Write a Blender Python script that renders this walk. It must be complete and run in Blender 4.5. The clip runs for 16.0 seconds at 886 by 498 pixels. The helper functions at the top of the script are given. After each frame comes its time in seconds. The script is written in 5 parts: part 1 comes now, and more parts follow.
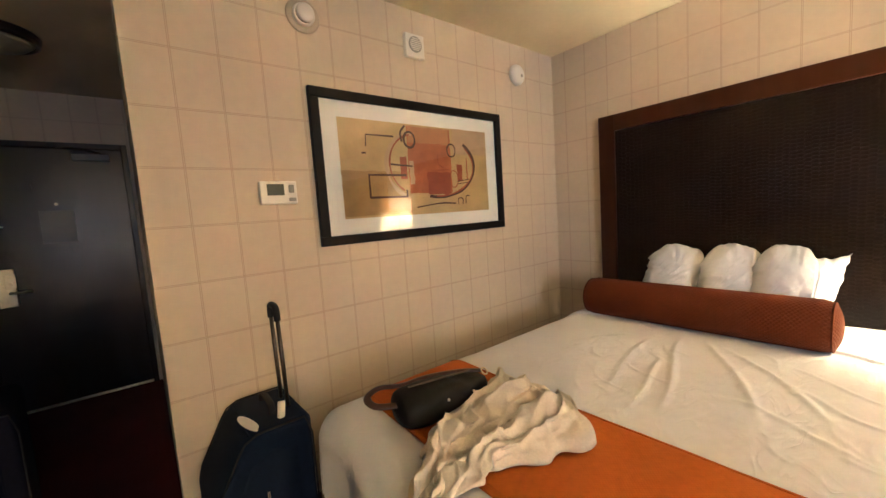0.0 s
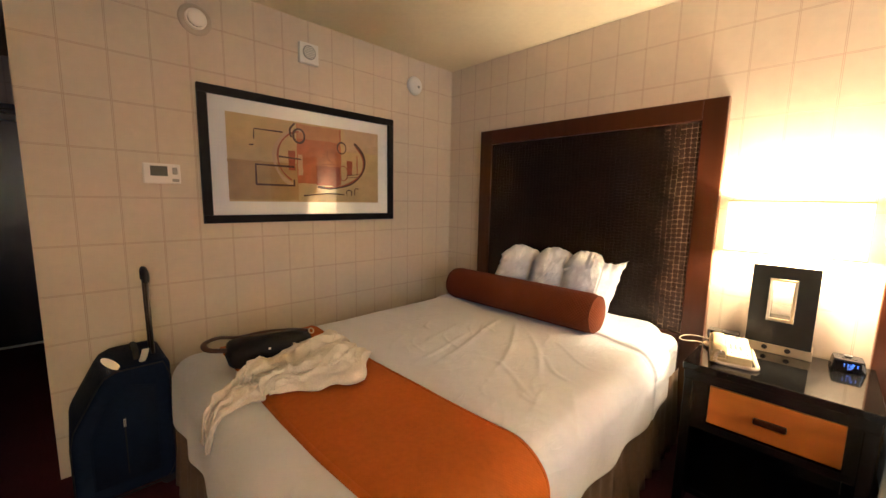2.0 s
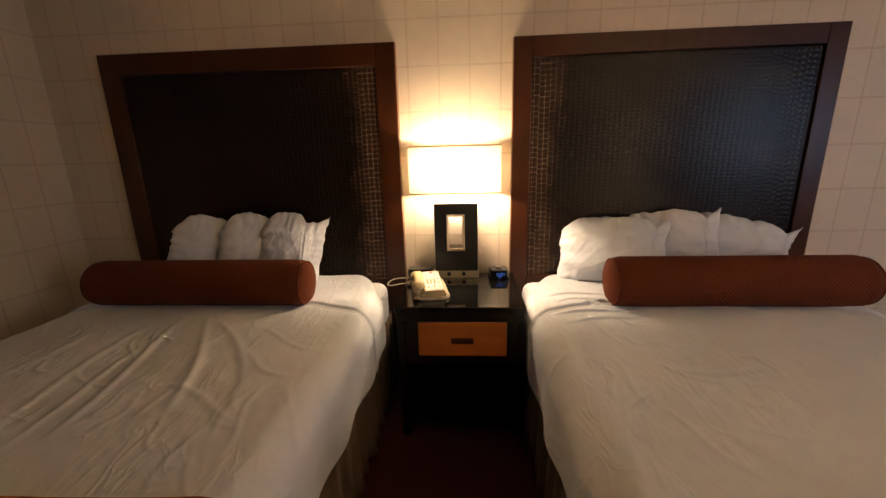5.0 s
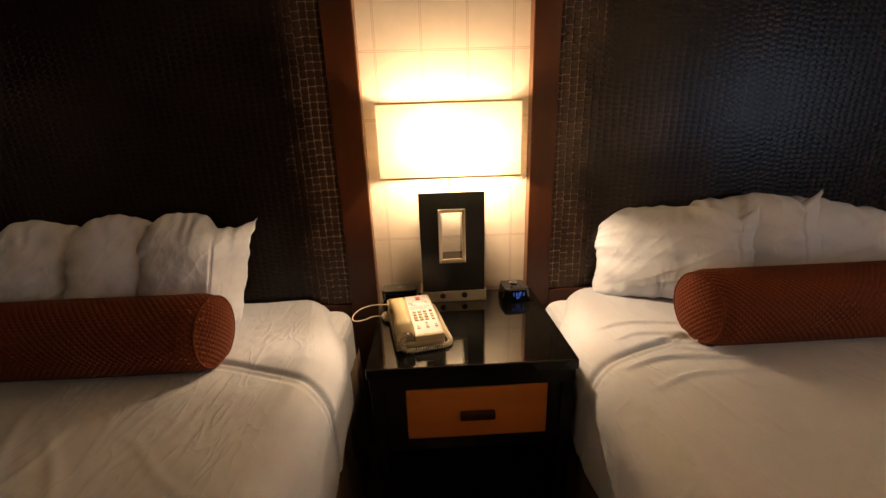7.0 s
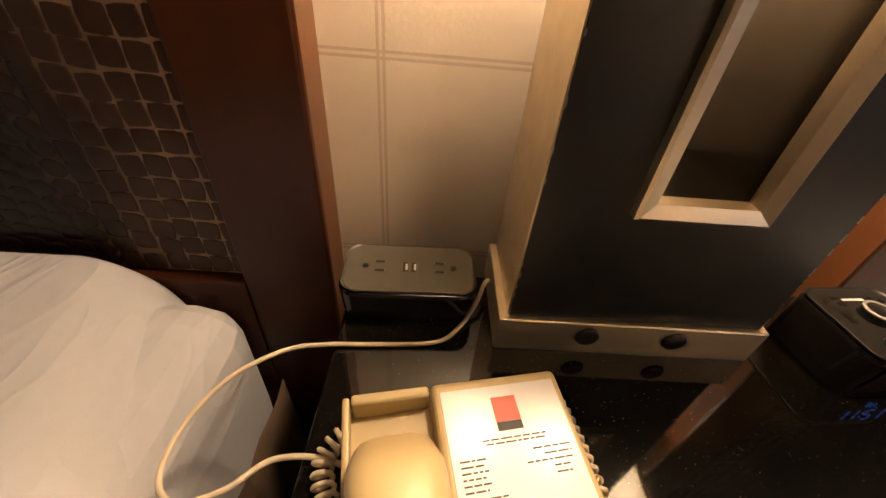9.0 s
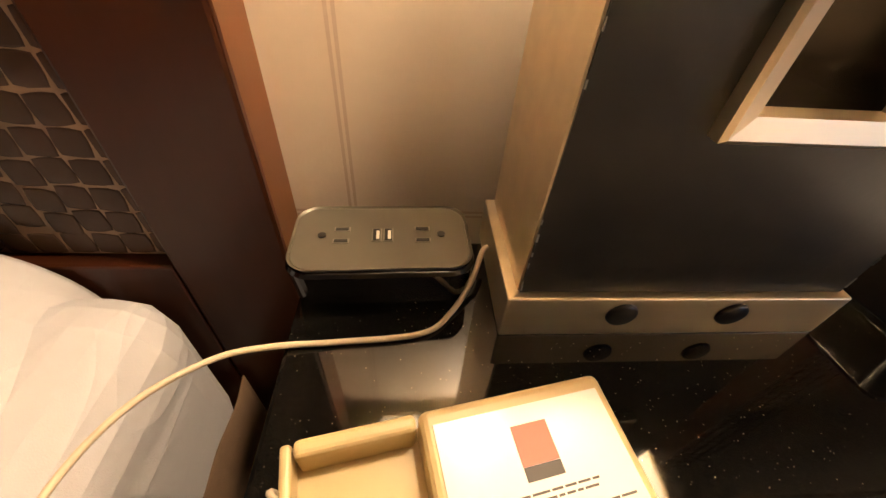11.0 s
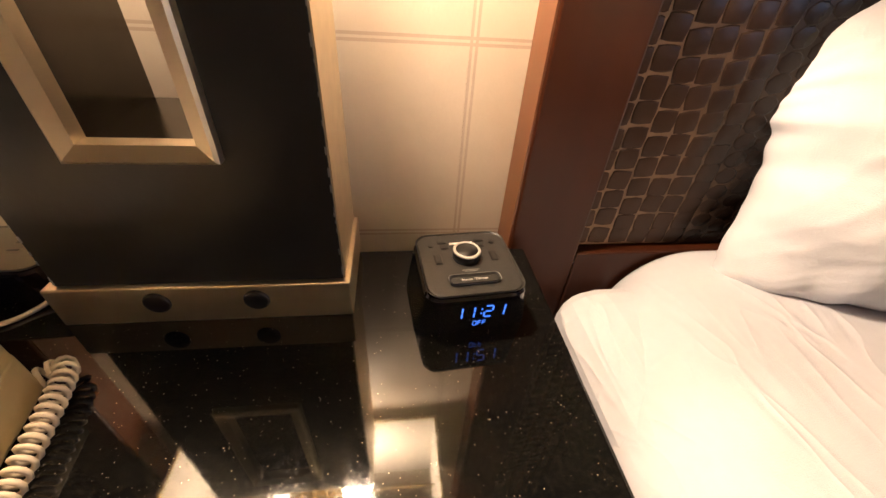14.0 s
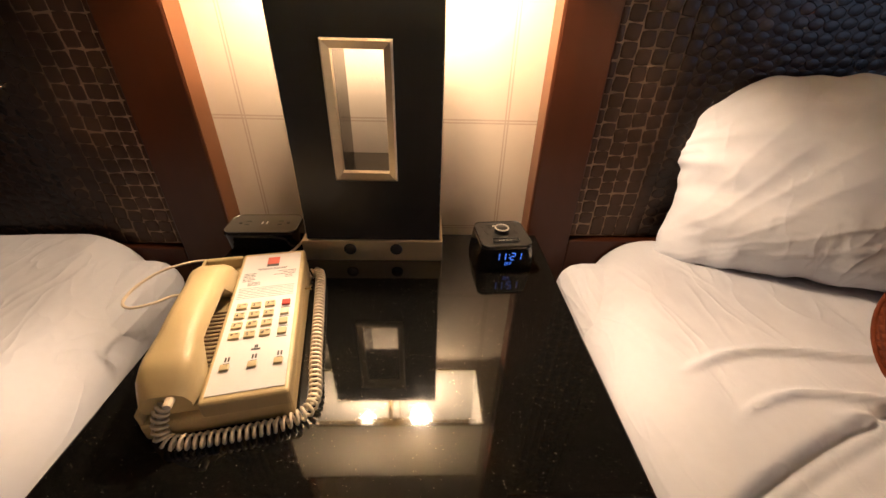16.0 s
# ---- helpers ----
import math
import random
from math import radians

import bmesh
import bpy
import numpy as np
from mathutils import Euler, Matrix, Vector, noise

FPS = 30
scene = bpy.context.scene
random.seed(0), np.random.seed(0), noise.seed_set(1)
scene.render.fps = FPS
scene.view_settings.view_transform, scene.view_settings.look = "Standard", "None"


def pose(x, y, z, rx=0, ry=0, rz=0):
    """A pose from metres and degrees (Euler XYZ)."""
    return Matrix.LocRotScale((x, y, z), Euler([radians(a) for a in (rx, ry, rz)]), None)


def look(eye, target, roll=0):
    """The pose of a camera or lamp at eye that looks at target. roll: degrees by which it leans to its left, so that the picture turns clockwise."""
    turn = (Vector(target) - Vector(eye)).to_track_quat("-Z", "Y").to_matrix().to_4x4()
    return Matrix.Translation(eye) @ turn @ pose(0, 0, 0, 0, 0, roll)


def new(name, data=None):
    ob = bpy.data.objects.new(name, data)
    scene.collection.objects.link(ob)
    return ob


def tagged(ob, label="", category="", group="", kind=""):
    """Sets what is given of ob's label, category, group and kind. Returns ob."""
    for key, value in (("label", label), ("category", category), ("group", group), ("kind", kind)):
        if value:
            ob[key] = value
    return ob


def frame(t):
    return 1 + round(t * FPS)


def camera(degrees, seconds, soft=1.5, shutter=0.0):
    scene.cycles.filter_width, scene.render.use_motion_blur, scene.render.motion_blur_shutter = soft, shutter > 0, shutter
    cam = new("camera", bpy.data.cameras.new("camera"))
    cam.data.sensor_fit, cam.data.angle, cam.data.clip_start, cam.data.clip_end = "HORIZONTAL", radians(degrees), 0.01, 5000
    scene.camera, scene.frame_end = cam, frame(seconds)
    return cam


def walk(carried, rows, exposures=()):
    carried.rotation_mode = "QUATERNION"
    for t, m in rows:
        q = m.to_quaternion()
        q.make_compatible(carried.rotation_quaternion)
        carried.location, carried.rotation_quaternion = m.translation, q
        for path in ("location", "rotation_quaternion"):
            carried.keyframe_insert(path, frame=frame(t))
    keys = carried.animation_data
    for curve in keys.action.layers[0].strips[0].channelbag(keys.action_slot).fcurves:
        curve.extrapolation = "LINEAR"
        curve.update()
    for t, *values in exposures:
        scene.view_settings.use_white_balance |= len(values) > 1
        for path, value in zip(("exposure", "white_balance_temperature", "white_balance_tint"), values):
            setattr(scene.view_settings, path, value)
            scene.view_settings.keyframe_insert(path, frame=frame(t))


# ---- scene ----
cam = camera(99.1, 16.0)
PATH = [
    (0, (1.799, -2.623, 1.334), (0.24, -1.384, 1.143), -3.9),
    (0.5, (2.019, -2.632, 1.374), (0.387, -1.487, 1.208), -2.5),
    (1, (2.255, -2.599, 1.389), (0.657, -1.414, 1.183), -2.9),
    (1.5, (2.416, -2.492, 1.378), (0.828, -1.294, 1.172), 1.2),
    (2, (2.444, -2.464, 1.369), (1.028, -1.077, 1.108), 1.1),
    (2.5, (2.452, -2.453, 1.356), (1.219, -0.914, 1.021), 0.7),
    (3, (2.465, -2.438, 1.355), (1.431, -0.759, 1.019), 0.3),
    (3.5, (2.462, -2.409, 1.328), (1.639, -0.62, 0.98), -0.4),
    (4, (2.435, -2.332, 1.325), (1.778, -0.47, 1.008), -0.3),
    (4.5, (2.423, -2.23, 1.341), (2.053, -0.31, 0.923), -1.1),
    (6.8, (2.251, -1.625, 1.278), (2.37, 0.297, 0.736), -1.4),
    (7, (2.252, -1.478, 1.284), (2.311, 0.437, 0.711), -2.0),
    (7.5, (2.187, -1.082, 1.243), (2.321, 0.781, 0.529), -0.8),
    (8, (2.169, -0.724, 1.164), (2.201, 1.079, 0.3), -0.4),
    (8.5, (2.149, -0.462, 1.049), (2.163, 1.207, -0.053), 3.3),
    (10.8, (2.126, -0.309, 0.905), (2.305, 1.136, -0.466), 6.3),
    (11, (2.14, -0.312, 0.91), (2.309, 1.133, -0.462), 5.1),
    (11.5, (2.191, -0.356, 0.931), (2.465, 1.129, -0.38), 7.2),
    (12, (2.243, -0.449, 0.973), (2.482, 1.127, -0.234), 6.3),
    (12.5, (2.332, -0.486, 0.983), (2.569, 1.076, -0.243), 4.8),
    (13, (2.405, -0.466, 0.956), (2.567, 1.084, -0.297), 4.8),
    (13.5, (2.453, -0.429, 0.951), (2.673, 1.119, -0.297), 4.7),
    (14, (2.493, -0.415, 0.955), (2.737, 1.154, -0.261), 4.3),
    (14.5, (2.502, -0.408, 0.961), (2.736, 1.188, -0.221), 3.9),
    (15, (2.498, -0.415, 0.989), (2.684, 1.205, -0.17), 2.2),
    (15.5, (2.469, -0.508, 1.038), (2.511, 1.187, -0.023), 1.2),
    (16, (2.425, -0.735, 1.069), (2.505, 0.955, 0.002), 1.9),
]
EXPOSURES = [(0.0, 3.32, 5400, 3), (0.5, 3.34, 5400, 3), (1.0, 3.1, 5400, 3), (1.5, 3.02, 5450, 4), (2.5, 2.23, 5800, 13), (3.5, 1.73, 5900, 14), (4.0, 1.68, 5850, 12), (4.5, 1.38, 5850, 12), (6.8, 0.72, 6200, 15), (7.5, 0.17, 6250, 14), (8.0, -0.43, 6250, 16), (8.5, 0.28, 6250, 19), (8.7, 0.43, 6250, 19), (10.8, 1.38, 6250, 17), (11.5, 1.28, 6200, 18), (13.0, 0.99, 5950, 19), (15.0, 1.07, 5800, 19), (16.0, 0.66, 5900, 19)]
walk(cam, [(t, look(eye, target, roll)) for t, eye, target, roll in PATH], EXPOSURES)

# ---- world and light ----
world = bpy.data.worlds.new("world")
scene.world = world
world.use_nodes = True
wn = world.node_tree.nodes
sky = wn.new("ShaderNodeTexSky")
sky.sky_type, sky.sun_disc = "NISHITA", False
sky.sun_elevation, sky.sun_rotation = radians(40), radians(20)
wn["Background"].inputs[1].default_value = 0.08
world.node_tree.links.new(sky.outputs[0], wn["Background"].inputs[0])


def lamp(name, kind, energy, colour, m, size=0.1, size_y=0.0):
    data = bpy.data.lights.new(name, kind)
    data.energy, data.color = energy, colour
    if kind == "AREA":
        data.shape, data.size, data.size_y = "RECTANGLE", size, size_y
    else:
        data.shadow_soft_size = size
    ob = new(name, data)
    ob.matrix_world = m
    return ob


BULB_W, BULB_C = 13.5, (1.0, 0.71, 0.41)
SKY_W, SKY_C = 11.0, (0.62, 0.78, 1.0)
for bx, bz in ((2.262, 1.270), (2.408, 1.238)):
    lamp("bulb_light", "POINT", BULB_W, BULB_C, pose(bx, -0.1, bz), 0.026)
lamp("floor_lamp_light", "POINT", 98.0, BULB_C, pose(4.55, -3.28, 1.325), 0.05)
lamp("window_light", "AREA", SKY_W, SKY_C, look((6.45, -3.64, 1.55), (6.0, 0, 1.3)), 1.25, 1.05)

# ---- materials ----


def mat(name, colour, rough=0.6, metal=0.0, var=0.12, scale=40.0, bump=0.0, bump_scale=None, coat=0.0, spec=0.5, stretch=(1, 1, 1), sheen=0.0, big=3.0):
    """A plain surface with variation at two scales and a fine relief."""
    m = bpy.data.materials.new(name)
    m.use_nodes = True
    n, l = m.node_tree.nodes, m.node_tree.links
    b = n["Principled BSDF"]
    tc = n.new("ShaderNodeTexCoord")
    mp = n.new("ShaderNodeMapping")
    mp.inputs["Scale"].default_value = stretch
    l.new(tc.outputs["Object"], mp.inputs[0])
    n1, n2 = n.new("ShaderNodeTexNoise"), n.new("ShaderNodeTexNoise")
    n1.inputs["Scale"].default_value, n1.inputs["Detail"].default_value = scale, 4
    n2.inputs["Scale"].default_value, n2.inputs["Detail"].default_value = big, 3
    for q in (n1, n2):
        l.new(mp.outputs[0], q.inputs["Vector"])
    add = n.new("ShaderNodeMath")
    add.operation = "ADD"
    l.new(n1.outputs[0], add.inputs[0])
    l.new(n2.outputs[0], add.inputs[1])
    rg = n.new("ShaderNodeMapRange")
    rg.inputs["From Min"].default_value, rg.inputs["From Max"].default_value = 0.6, 1.4
    rg.inputs["To Min"].default_value, rg.inputs["To Max"].default_value = 1 - var, 1 + var
    l.new(add.outputs[0], rg.inputs[0])
    mx = n.new("ShaderNodeVectorMath")
    mx.operation = "SCALE"
    mx.inputs[0].default_value = colour
    l.new(rg.outputs[0], mx.inputs["Scale"])
    l.new(mx.outputs[0], b.inputs["Base Color"])
    b.inputs["Roughness"].default_value, b.inputs["Metallic"].default_value = rough, metal
    b.inputs["Specular IOR Level"].default_value = spec
    b.inputs["Coat Weight"].default_value, b.inputs["Coat Roughness"].default_value = coat, 0.05
    b.inputs["Sheen Weight"].default_value = sheen
    if bump:
        nb = n.new("ShaderNodeTexNoise")
        nb.inputs["Scale"].default_value, nb.inputs["Detail"].default_value = bump_scale or scale * 3, 3
        l.new(mp.outputs[0], nb.inputs["Vector"])
        bp = n.new("ShaderNodeBump")
        bp.inputs["Strength"].default_value, bp.inputs["Distance"].default_value = bump, 0.004
        l.new(nb.outputs[0], bp.inputs["Height"])
        l.new(bp.outputs[0], b.inputs["Normal"])
    return m


def maths(nt, op, a, b=None):
    q = nt.nodes.new("ShaderNodeMath")
    q.operation = op
    for i, v in enumerate((a, b)):
        if v is None:
            continue
        if isinstance(v, (int, float)):
            q.inputs[i].default_value = v
        else:
            nt.links.new(v, q.inputs[i])
    return q.outputs[0]


def wallpaper(name, axis, start):
    """Leather-grained vinyl with a grid of paired stitched lines, 0.164 m by 0.228 m."""
    m = mat(name, (0.57, 0.49, 0.39), 0.5, var=0.05, scale=25, bump=0.05, bump_scale=220, spec=0.35)
    nt = m.node_tree
    n, l = nt.nodes, nt.links
    b = n["Principled BSDF"]
    geo = n.new("ShaderNodeNewGeometry")
    sep = n.new("ShaderNodeSeparateXYZ")
    l.new(geo.outputs["Position"], sep.inputs[0])

    def line(sock, step, off):
        u = maths(nt, "DIVIDE", maths(nt, "SUBTRACT", sock, off - step / 2), step)
        d = maths(nt, "MULTIPLY", maths(nt, "ABSOLUTE", maths(nt, "SUBTRACT", maths(nt, "FRACT", u), 0.5)), step)
        d2 = maths(nt, "ABSOLUTE", maths(nt, "SUBTRACT", d, 0.0028))
        return maths(nt, "GREATER_THAN", 0.0015, d2)
    a = line(sep.outputs[axis], 0.1642, start)
    c = line(sep.outputs[2], 0.228, 1.576)
    f = maths(nt, "MAXIMUM", a, c)
    old = b.inputs["Base Color"].links[0].from_socket
    mx = n.new("ShaderNodeMix")
    mx.data_type = "RGBA"
    l.new(maths(nt, "MULTIPLY", f, 0.42), mx.inputs["Factor"])
    l.new(old, mx.inputs["A"])
    mx.inputs["B"].default_value = (0.25, 0.15, 0.10, 1)
    l.new(mx.outputs["Result"], b.inputs["Base Color"])
    bp = n.new("ShaderNodeBump")
    bp.inputs["Strength"].default_value, bp.inputs["Distance"].default_value, bp.invert = 0.5, 0.001, True
    l.new(f, bp.inputs["Height"])
    l.new(b.inputs["Normal"].links[0].from_socket, bp.inputs["Normal"])
    l.new(bp.outputs[0], b.inputs["Normal"])
    return m


def lamplit_leather(name, dark, worn, edge, side):
    """Dark embossed leather, lamplight painted on its nightstand edge; worn: the lit colour."""
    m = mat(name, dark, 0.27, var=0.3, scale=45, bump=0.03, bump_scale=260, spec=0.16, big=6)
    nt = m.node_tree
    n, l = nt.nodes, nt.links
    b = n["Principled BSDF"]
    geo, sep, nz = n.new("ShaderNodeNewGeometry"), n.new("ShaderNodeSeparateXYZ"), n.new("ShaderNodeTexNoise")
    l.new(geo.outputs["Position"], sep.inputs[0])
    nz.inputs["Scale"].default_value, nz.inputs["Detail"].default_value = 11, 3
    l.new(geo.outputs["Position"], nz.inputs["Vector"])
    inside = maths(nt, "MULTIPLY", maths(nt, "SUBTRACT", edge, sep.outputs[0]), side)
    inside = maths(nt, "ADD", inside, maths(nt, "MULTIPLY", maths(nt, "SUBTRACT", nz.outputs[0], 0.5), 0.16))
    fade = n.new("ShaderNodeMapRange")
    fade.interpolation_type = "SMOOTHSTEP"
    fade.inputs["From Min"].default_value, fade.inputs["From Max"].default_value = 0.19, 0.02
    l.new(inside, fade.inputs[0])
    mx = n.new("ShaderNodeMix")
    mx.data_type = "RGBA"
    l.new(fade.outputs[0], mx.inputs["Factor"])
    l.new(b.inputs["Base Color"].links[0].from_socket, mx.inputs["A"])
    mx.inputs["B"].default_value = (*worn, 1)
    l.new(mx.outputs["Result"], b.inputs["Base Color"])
    return m


def quilted(name, colour, freq, depth, rough=0.75):
    """Woven cloth with a small diamond quilting."""
    m = mat(name, colour, rough, var=0.14, scale=60, spec=0.15)
    nt = m.node_tree
    n, l = nt.nodes, nt.links
    b = n["Principled BSDF"]
    uv = n.new("ShaderNodeUVMap")
    sep = n.new("ShaderNodeSeparateXYZ")
    l.new(uv.outputs[0], sep.inputs[0])
    s = maths(nt, "ADD", sep.outputs[0], sep.outputs[1])
    d = maths(nt, "SUBTRACT", sep.outputs[0], sep.outputs[1])
    f = maths(nt, "MULTIPLY", maths(nt, "ABSOLUTE", maths(nt, "SINE", maths(nt, "MULTIPLY", s, freq))), maths(nt, "ABSOLUTE", maths(nt, "SINE", maths(nt, "MULTIPLY", d, freq))))
    bp = n.new("ShaderNodeBump")
    bp.inputs["Strength"].default_value, bp.inputs["Distance"].default_value = 0.9, depth
    l.new(f, bp.inputs["Height"])
    l.new(bp.outputs[0], b.inputs["Normal"])
    return m


def granite(name):
    """Polished black stone with fine bright flecks."""
    m = bpy.data.materials.new(name)
    m.use_nodes = True
    nt = m.node_tree
    n, l = nt.nodes, nt.links
    b = n["Principled BSDF"]
    tc = n.new("ShaderNodeTexCoord")
    v = n.new("ShaderNodeTexVoronoi")
    v.inputs["Scale"].default_value = 800
    l.new(tc.outputs["Object"], v.inputs["Vector"])
    sep = n.new("ShaderNodeSeparateXYZ")
    l.new(v.outputs["Color"], sep.inputs[0])
    pick = maths(nt, "GREATER_THAN", sep.outputs[0], 0.972)
    small = maths(nt, "LESS_THAN", v.outputs["Distance"], 0.30)
    rare = maths(nt, "MULTIPLY", maths(nt, "MULTIPLY", pick, small), sep.outputs[1])
    nz = n.new("ShaderNodeTexNoise")
    nz.inputs["Scale"].default_value, nz.inputs["Detail"].default_value = 260, 4
    l.new(tc.outputs["Object"], nz.inputs["Vector"])
    cr = n.new("ShaderNodeValToRGB")
    cr.color_ramp.elements[0].color, cr.color_ramp.elements[0].position = (0.004, 0.004, 0.004, 1), 0.45
    cr.color_ramp.elements[1].color, cr.color_ramp.elements[1].position = (0.013, 0.012, 0.0095, 1), 0.78
    l.new(nz.outputs[0], cr.inputs[0])
    mx = n.new("ShaderNodeMix")
    mx.data_type = "RGBA"
    l.new(rare, mx.inputs["Factor"])
    l.new(cr.outputs[0], mx.inputs["A"])
    mx.inputs["B"].default_value = (0.44, 0.39, 0.28, 1)
    l.new(mx.outputs["Result"], b.inputs["Base Color"])
    grain = n.new("ShaderNodeTexNoise")
    grain.inputs["Scale"].default_value, grain.inputs["Detail"].default_value = 620, 3
    l.new(tc.outputs["Object"], grain.inputs["Vector"])
    polish = n.new("ShaderNodeMapRange")
    polish.inputs["From Min"].default_value, polish.inputs["From Max"].default_value = 0.42, 0.72
    polish.inputs["To Min"].default_value, polish.inputs["To Max"].default_value = 0.025, 0.11
    l.new(grain.outputs[0], polish.inputs[0])
    l.new(polish.outputs[0], b.inputs["Roughness"])
    b.inputs["Specular IOR Level"].default_value = 0.54
    b.inputs["IOR"].default_value = 1.54
    return m


def shade_cloth(name):
    m = bpy.data.materials.new(name)
    m.use_nodes = True
    n, l = m.node_tree.nodes, m.node_tree.links
    n.remove(n["Principled BSDF"])
    tr, df, mx = n.new("ShaderNodeBsdfTranslucent"), n.new("ShaderNodeBsdfDiffuse"), n.new("ShaderNodeMixShader")
    tr.inputs[0].default_value = (0.80, 0.76, 0.67, 1)
    df.inputs[0].default_value = (0.85, 0.83, 0.78, 1)
    mx.inputs[0].default_value = 0.60
    l.new(tr.outputs[0], mx.inputs[1])
    l.new(df.outputs[0], mx.inputs[2])
    l.new(mx.outputs[0], n["Material Output"].inputs[0])
    return m


def pane_glass(name, rough=0.0, mirror=True):
    m = bpy.data.materials.new(name)
    m.use_nodes = True
    n, l = m.node_tree.nodes, m.node_tree.links
    n.remove(n["Principled BSDF"])
    tr, gl, mx, fr = n.new("ShaderNodeBsdfTransparent"), n.new("ShaderNodeBsdfGlossy"), n.new("ShaderNodeMixShader"), n.new("ShaderNodeFresnel")
    fr.inputs[0].default_value = 1.75
    gl.inputs["Roughness"].default_value = rough
    if not mirror:
        l.new(tr.outputs[0], n["Material Output"].inputs[0])
        return m
    l.new(fr.outputs[0], mx.inputs[0])
    l.new(tr.outputs[0], mx.inputs[1])
    l.new(gl.outputs[0], mx.inputs[2])
    l.new(mx.outputs[0], n["Material Output"].inputs[0])
    return m


def glow(name, colour, strength):
    m = bpy.data.materials.new(name)
    m.use_nodes = True
    b = m.node_tree.nodes["Principled BSDF"]
    b.inputs["Base Color"].default_value = (*colour, 1)
    b.inputs["Emission Color"].default_value = (*colour, 1)
    b.inputs["Emission Strength"].default_value = strength
    return m


PAPER_X = wallpaper("wallpaper_head", 0, 2.081)
PAPER_Y = wallpaper("wallpaper_side", 1, -2.457)
PAINT = mat("ceiling_paint", (0.66, 0.58, 0.42), 0.8, var=0.05, scale=30, bump=0.15, bump_scale=120)
CARPET = mat("maroon_carpet", (0.055, 0.015, 0.017), 0.95, var=0.35, scale=90, bump=0.6, bump_scale=300, spec=0.1, big=2)
DOORWOOD = mat("dark_door_paint", (0.010, 0.009, 0.011), 0.26, spec=0.3, var=0.2, scale=12, stretch=(1, 1, 0.1))
WOOD = mat("mahogany", (0.042, 0.0118, 0.0043), 0.30, var=0.25, scale=22, stretch=(1, 1, 0.06), spec=0.22, bump=0.05)
WOODEDGE = mat("mahogany_edge", (0.125, 0.042, 0.011), 0.35, var=0.2, scale=22, stretch=(1, 1, 0.06), coat=0.2)
# The second colour is lamplight painted into the leather beside the nightstand lamp.
CREASE_A, CREASE_B = (lamplit_leather("crease_leather_" + k, (0.014, 0.008, 0.0055), (0.27, 0.175, 0.108), e, g) for k, e, g in (("a", 1.914, 1), ("b", 2.727, -1)))
SCALE_A, SCALE_B = (lamplit_leather("scale_leather_" + k, (0.0115, 0.0066, 0.0047), (0.060, 0.033, 0.021), e, g) for k, e, g in (("a", 1.914, 1), ("b", 2.727, -1)))
SHEET = mat("white_cotton", (0.62, 0.635, 0.69), 0.85, var=0.03, scale=80, bump=0.12, bump_scale=900, spec=0.2, sheen=0.1)
PILLOW = mat("pillow_cotton", (0.62, 0.635, 0.69), 0.85, var=0.03, scale=60, bump=0.15, bump_scale=700, spec=0.2)


def wrinkles(m, scale, distance, strength, stretch):
    """Long soft creases of cloth, laid over the fine weave."""
    nt = m.node_tree
    n, l = nt.nodes, nt.links
    b = n["Principled BSDF"]
    tc, mp = n.new("ShaderNodeTexCoord"), n.new("ShaderNodeMapping")
    mp.inputs["Scale"].default_value, mp.inputs["Rotation"].default_value = stretch, (0, 0, 0.3)
    l.new(tc.outputs["Object"], mp.inputs[0])
    nz, big = n.new("ShaderNodeTexNoise"), n.new("ShaderNodeTexNoise")
    for q, sc, di in ((nz, scale, 1.2), (big, scale * 0.35, 0.0)):
        q.inputs["Scale"].default_value, q.inputs["Detail"].default_value, q.inputs["Distortion"].default_value = sc, 1.5, di
        l.new(mp.outputs[0], q.inputs["Vector"])
    fold = maths(nt, "SUBTRACT", 1.0, maths(nt, "ABSOLUTE", maths(nt, "SUBTRACT", maths(nt, "MULTIPLY", nz.outputs[0], 4.0), 2.0)))
    fold = maths(nt, "POWER", maths(nt, "MAXIMUM", fold, 0.0), 3.0)
    fold = maths(nt, "MULTIPLY", fold, maths(nt, "MAXIMUM", maths(nt, "SUBTRACT", maths(nt, "MULTIPLY", big.outputs[0], 3.0), 1.0), 0.0))
    bp = n.new("ShaderNodeBump")
    bp.inputs["Strength"].default_value, bp.inputs["Distance"].default_value = strength, distance
    l.new(fold, bp.inputs["Height"])
    l.new(b.inputs["Normal"].links[0].from_socket, bp.inputs["Normal"])
    l.new(bp.outputs[0], b.inputs["Normal"])


wrinkles(SHEET, 9.0, 0.004, 0.5, (1.6, 0.6, 1.0))
wrinkles(PILLOW, 9.0, 0.005, 0.4, (1.5, 1.0, 0.8))
RUST = quilted("rust_quilt", (0.112, 0.0245, 0.0065), 175.0, 0.0026)
RUNNER = quilted("runner_cloth", (0.37, 0.090, 0.007), 330.0, 0.00028, 0.7)
SKIRT = mat("tan_skirt", (0.14, 0.09, 0.055), 0.85, var=0.15, scale=50, bump=0.2, bump_scale=500)
BLACK = mat("black_lacquer", (0.008, 0.007, 0.006), 0.22, var=0.3, scale=15, spec=0.5)
LAMPBLACK = mat("black_painted_wood", (0.015, 0.0152, 0.0145), 0.33, spec=0.45, var=0.35, scale=18, bump=0.08, bump_scale=60)
ORANGE = mat("orange_wood", (0.40, 0.125, 0.018), 0.35, var=0.2, scale=20, stretch=(0.08, 1, 1), coat=0.2)
STONE = granite("black_granite")
SILVER = mat("brushed_nickel", (0.74, 0.64, 0.47), 0.42, metal=1.0, var=0.12, scale=50, stretch=(0.05, 1, 1), bump=0.04)
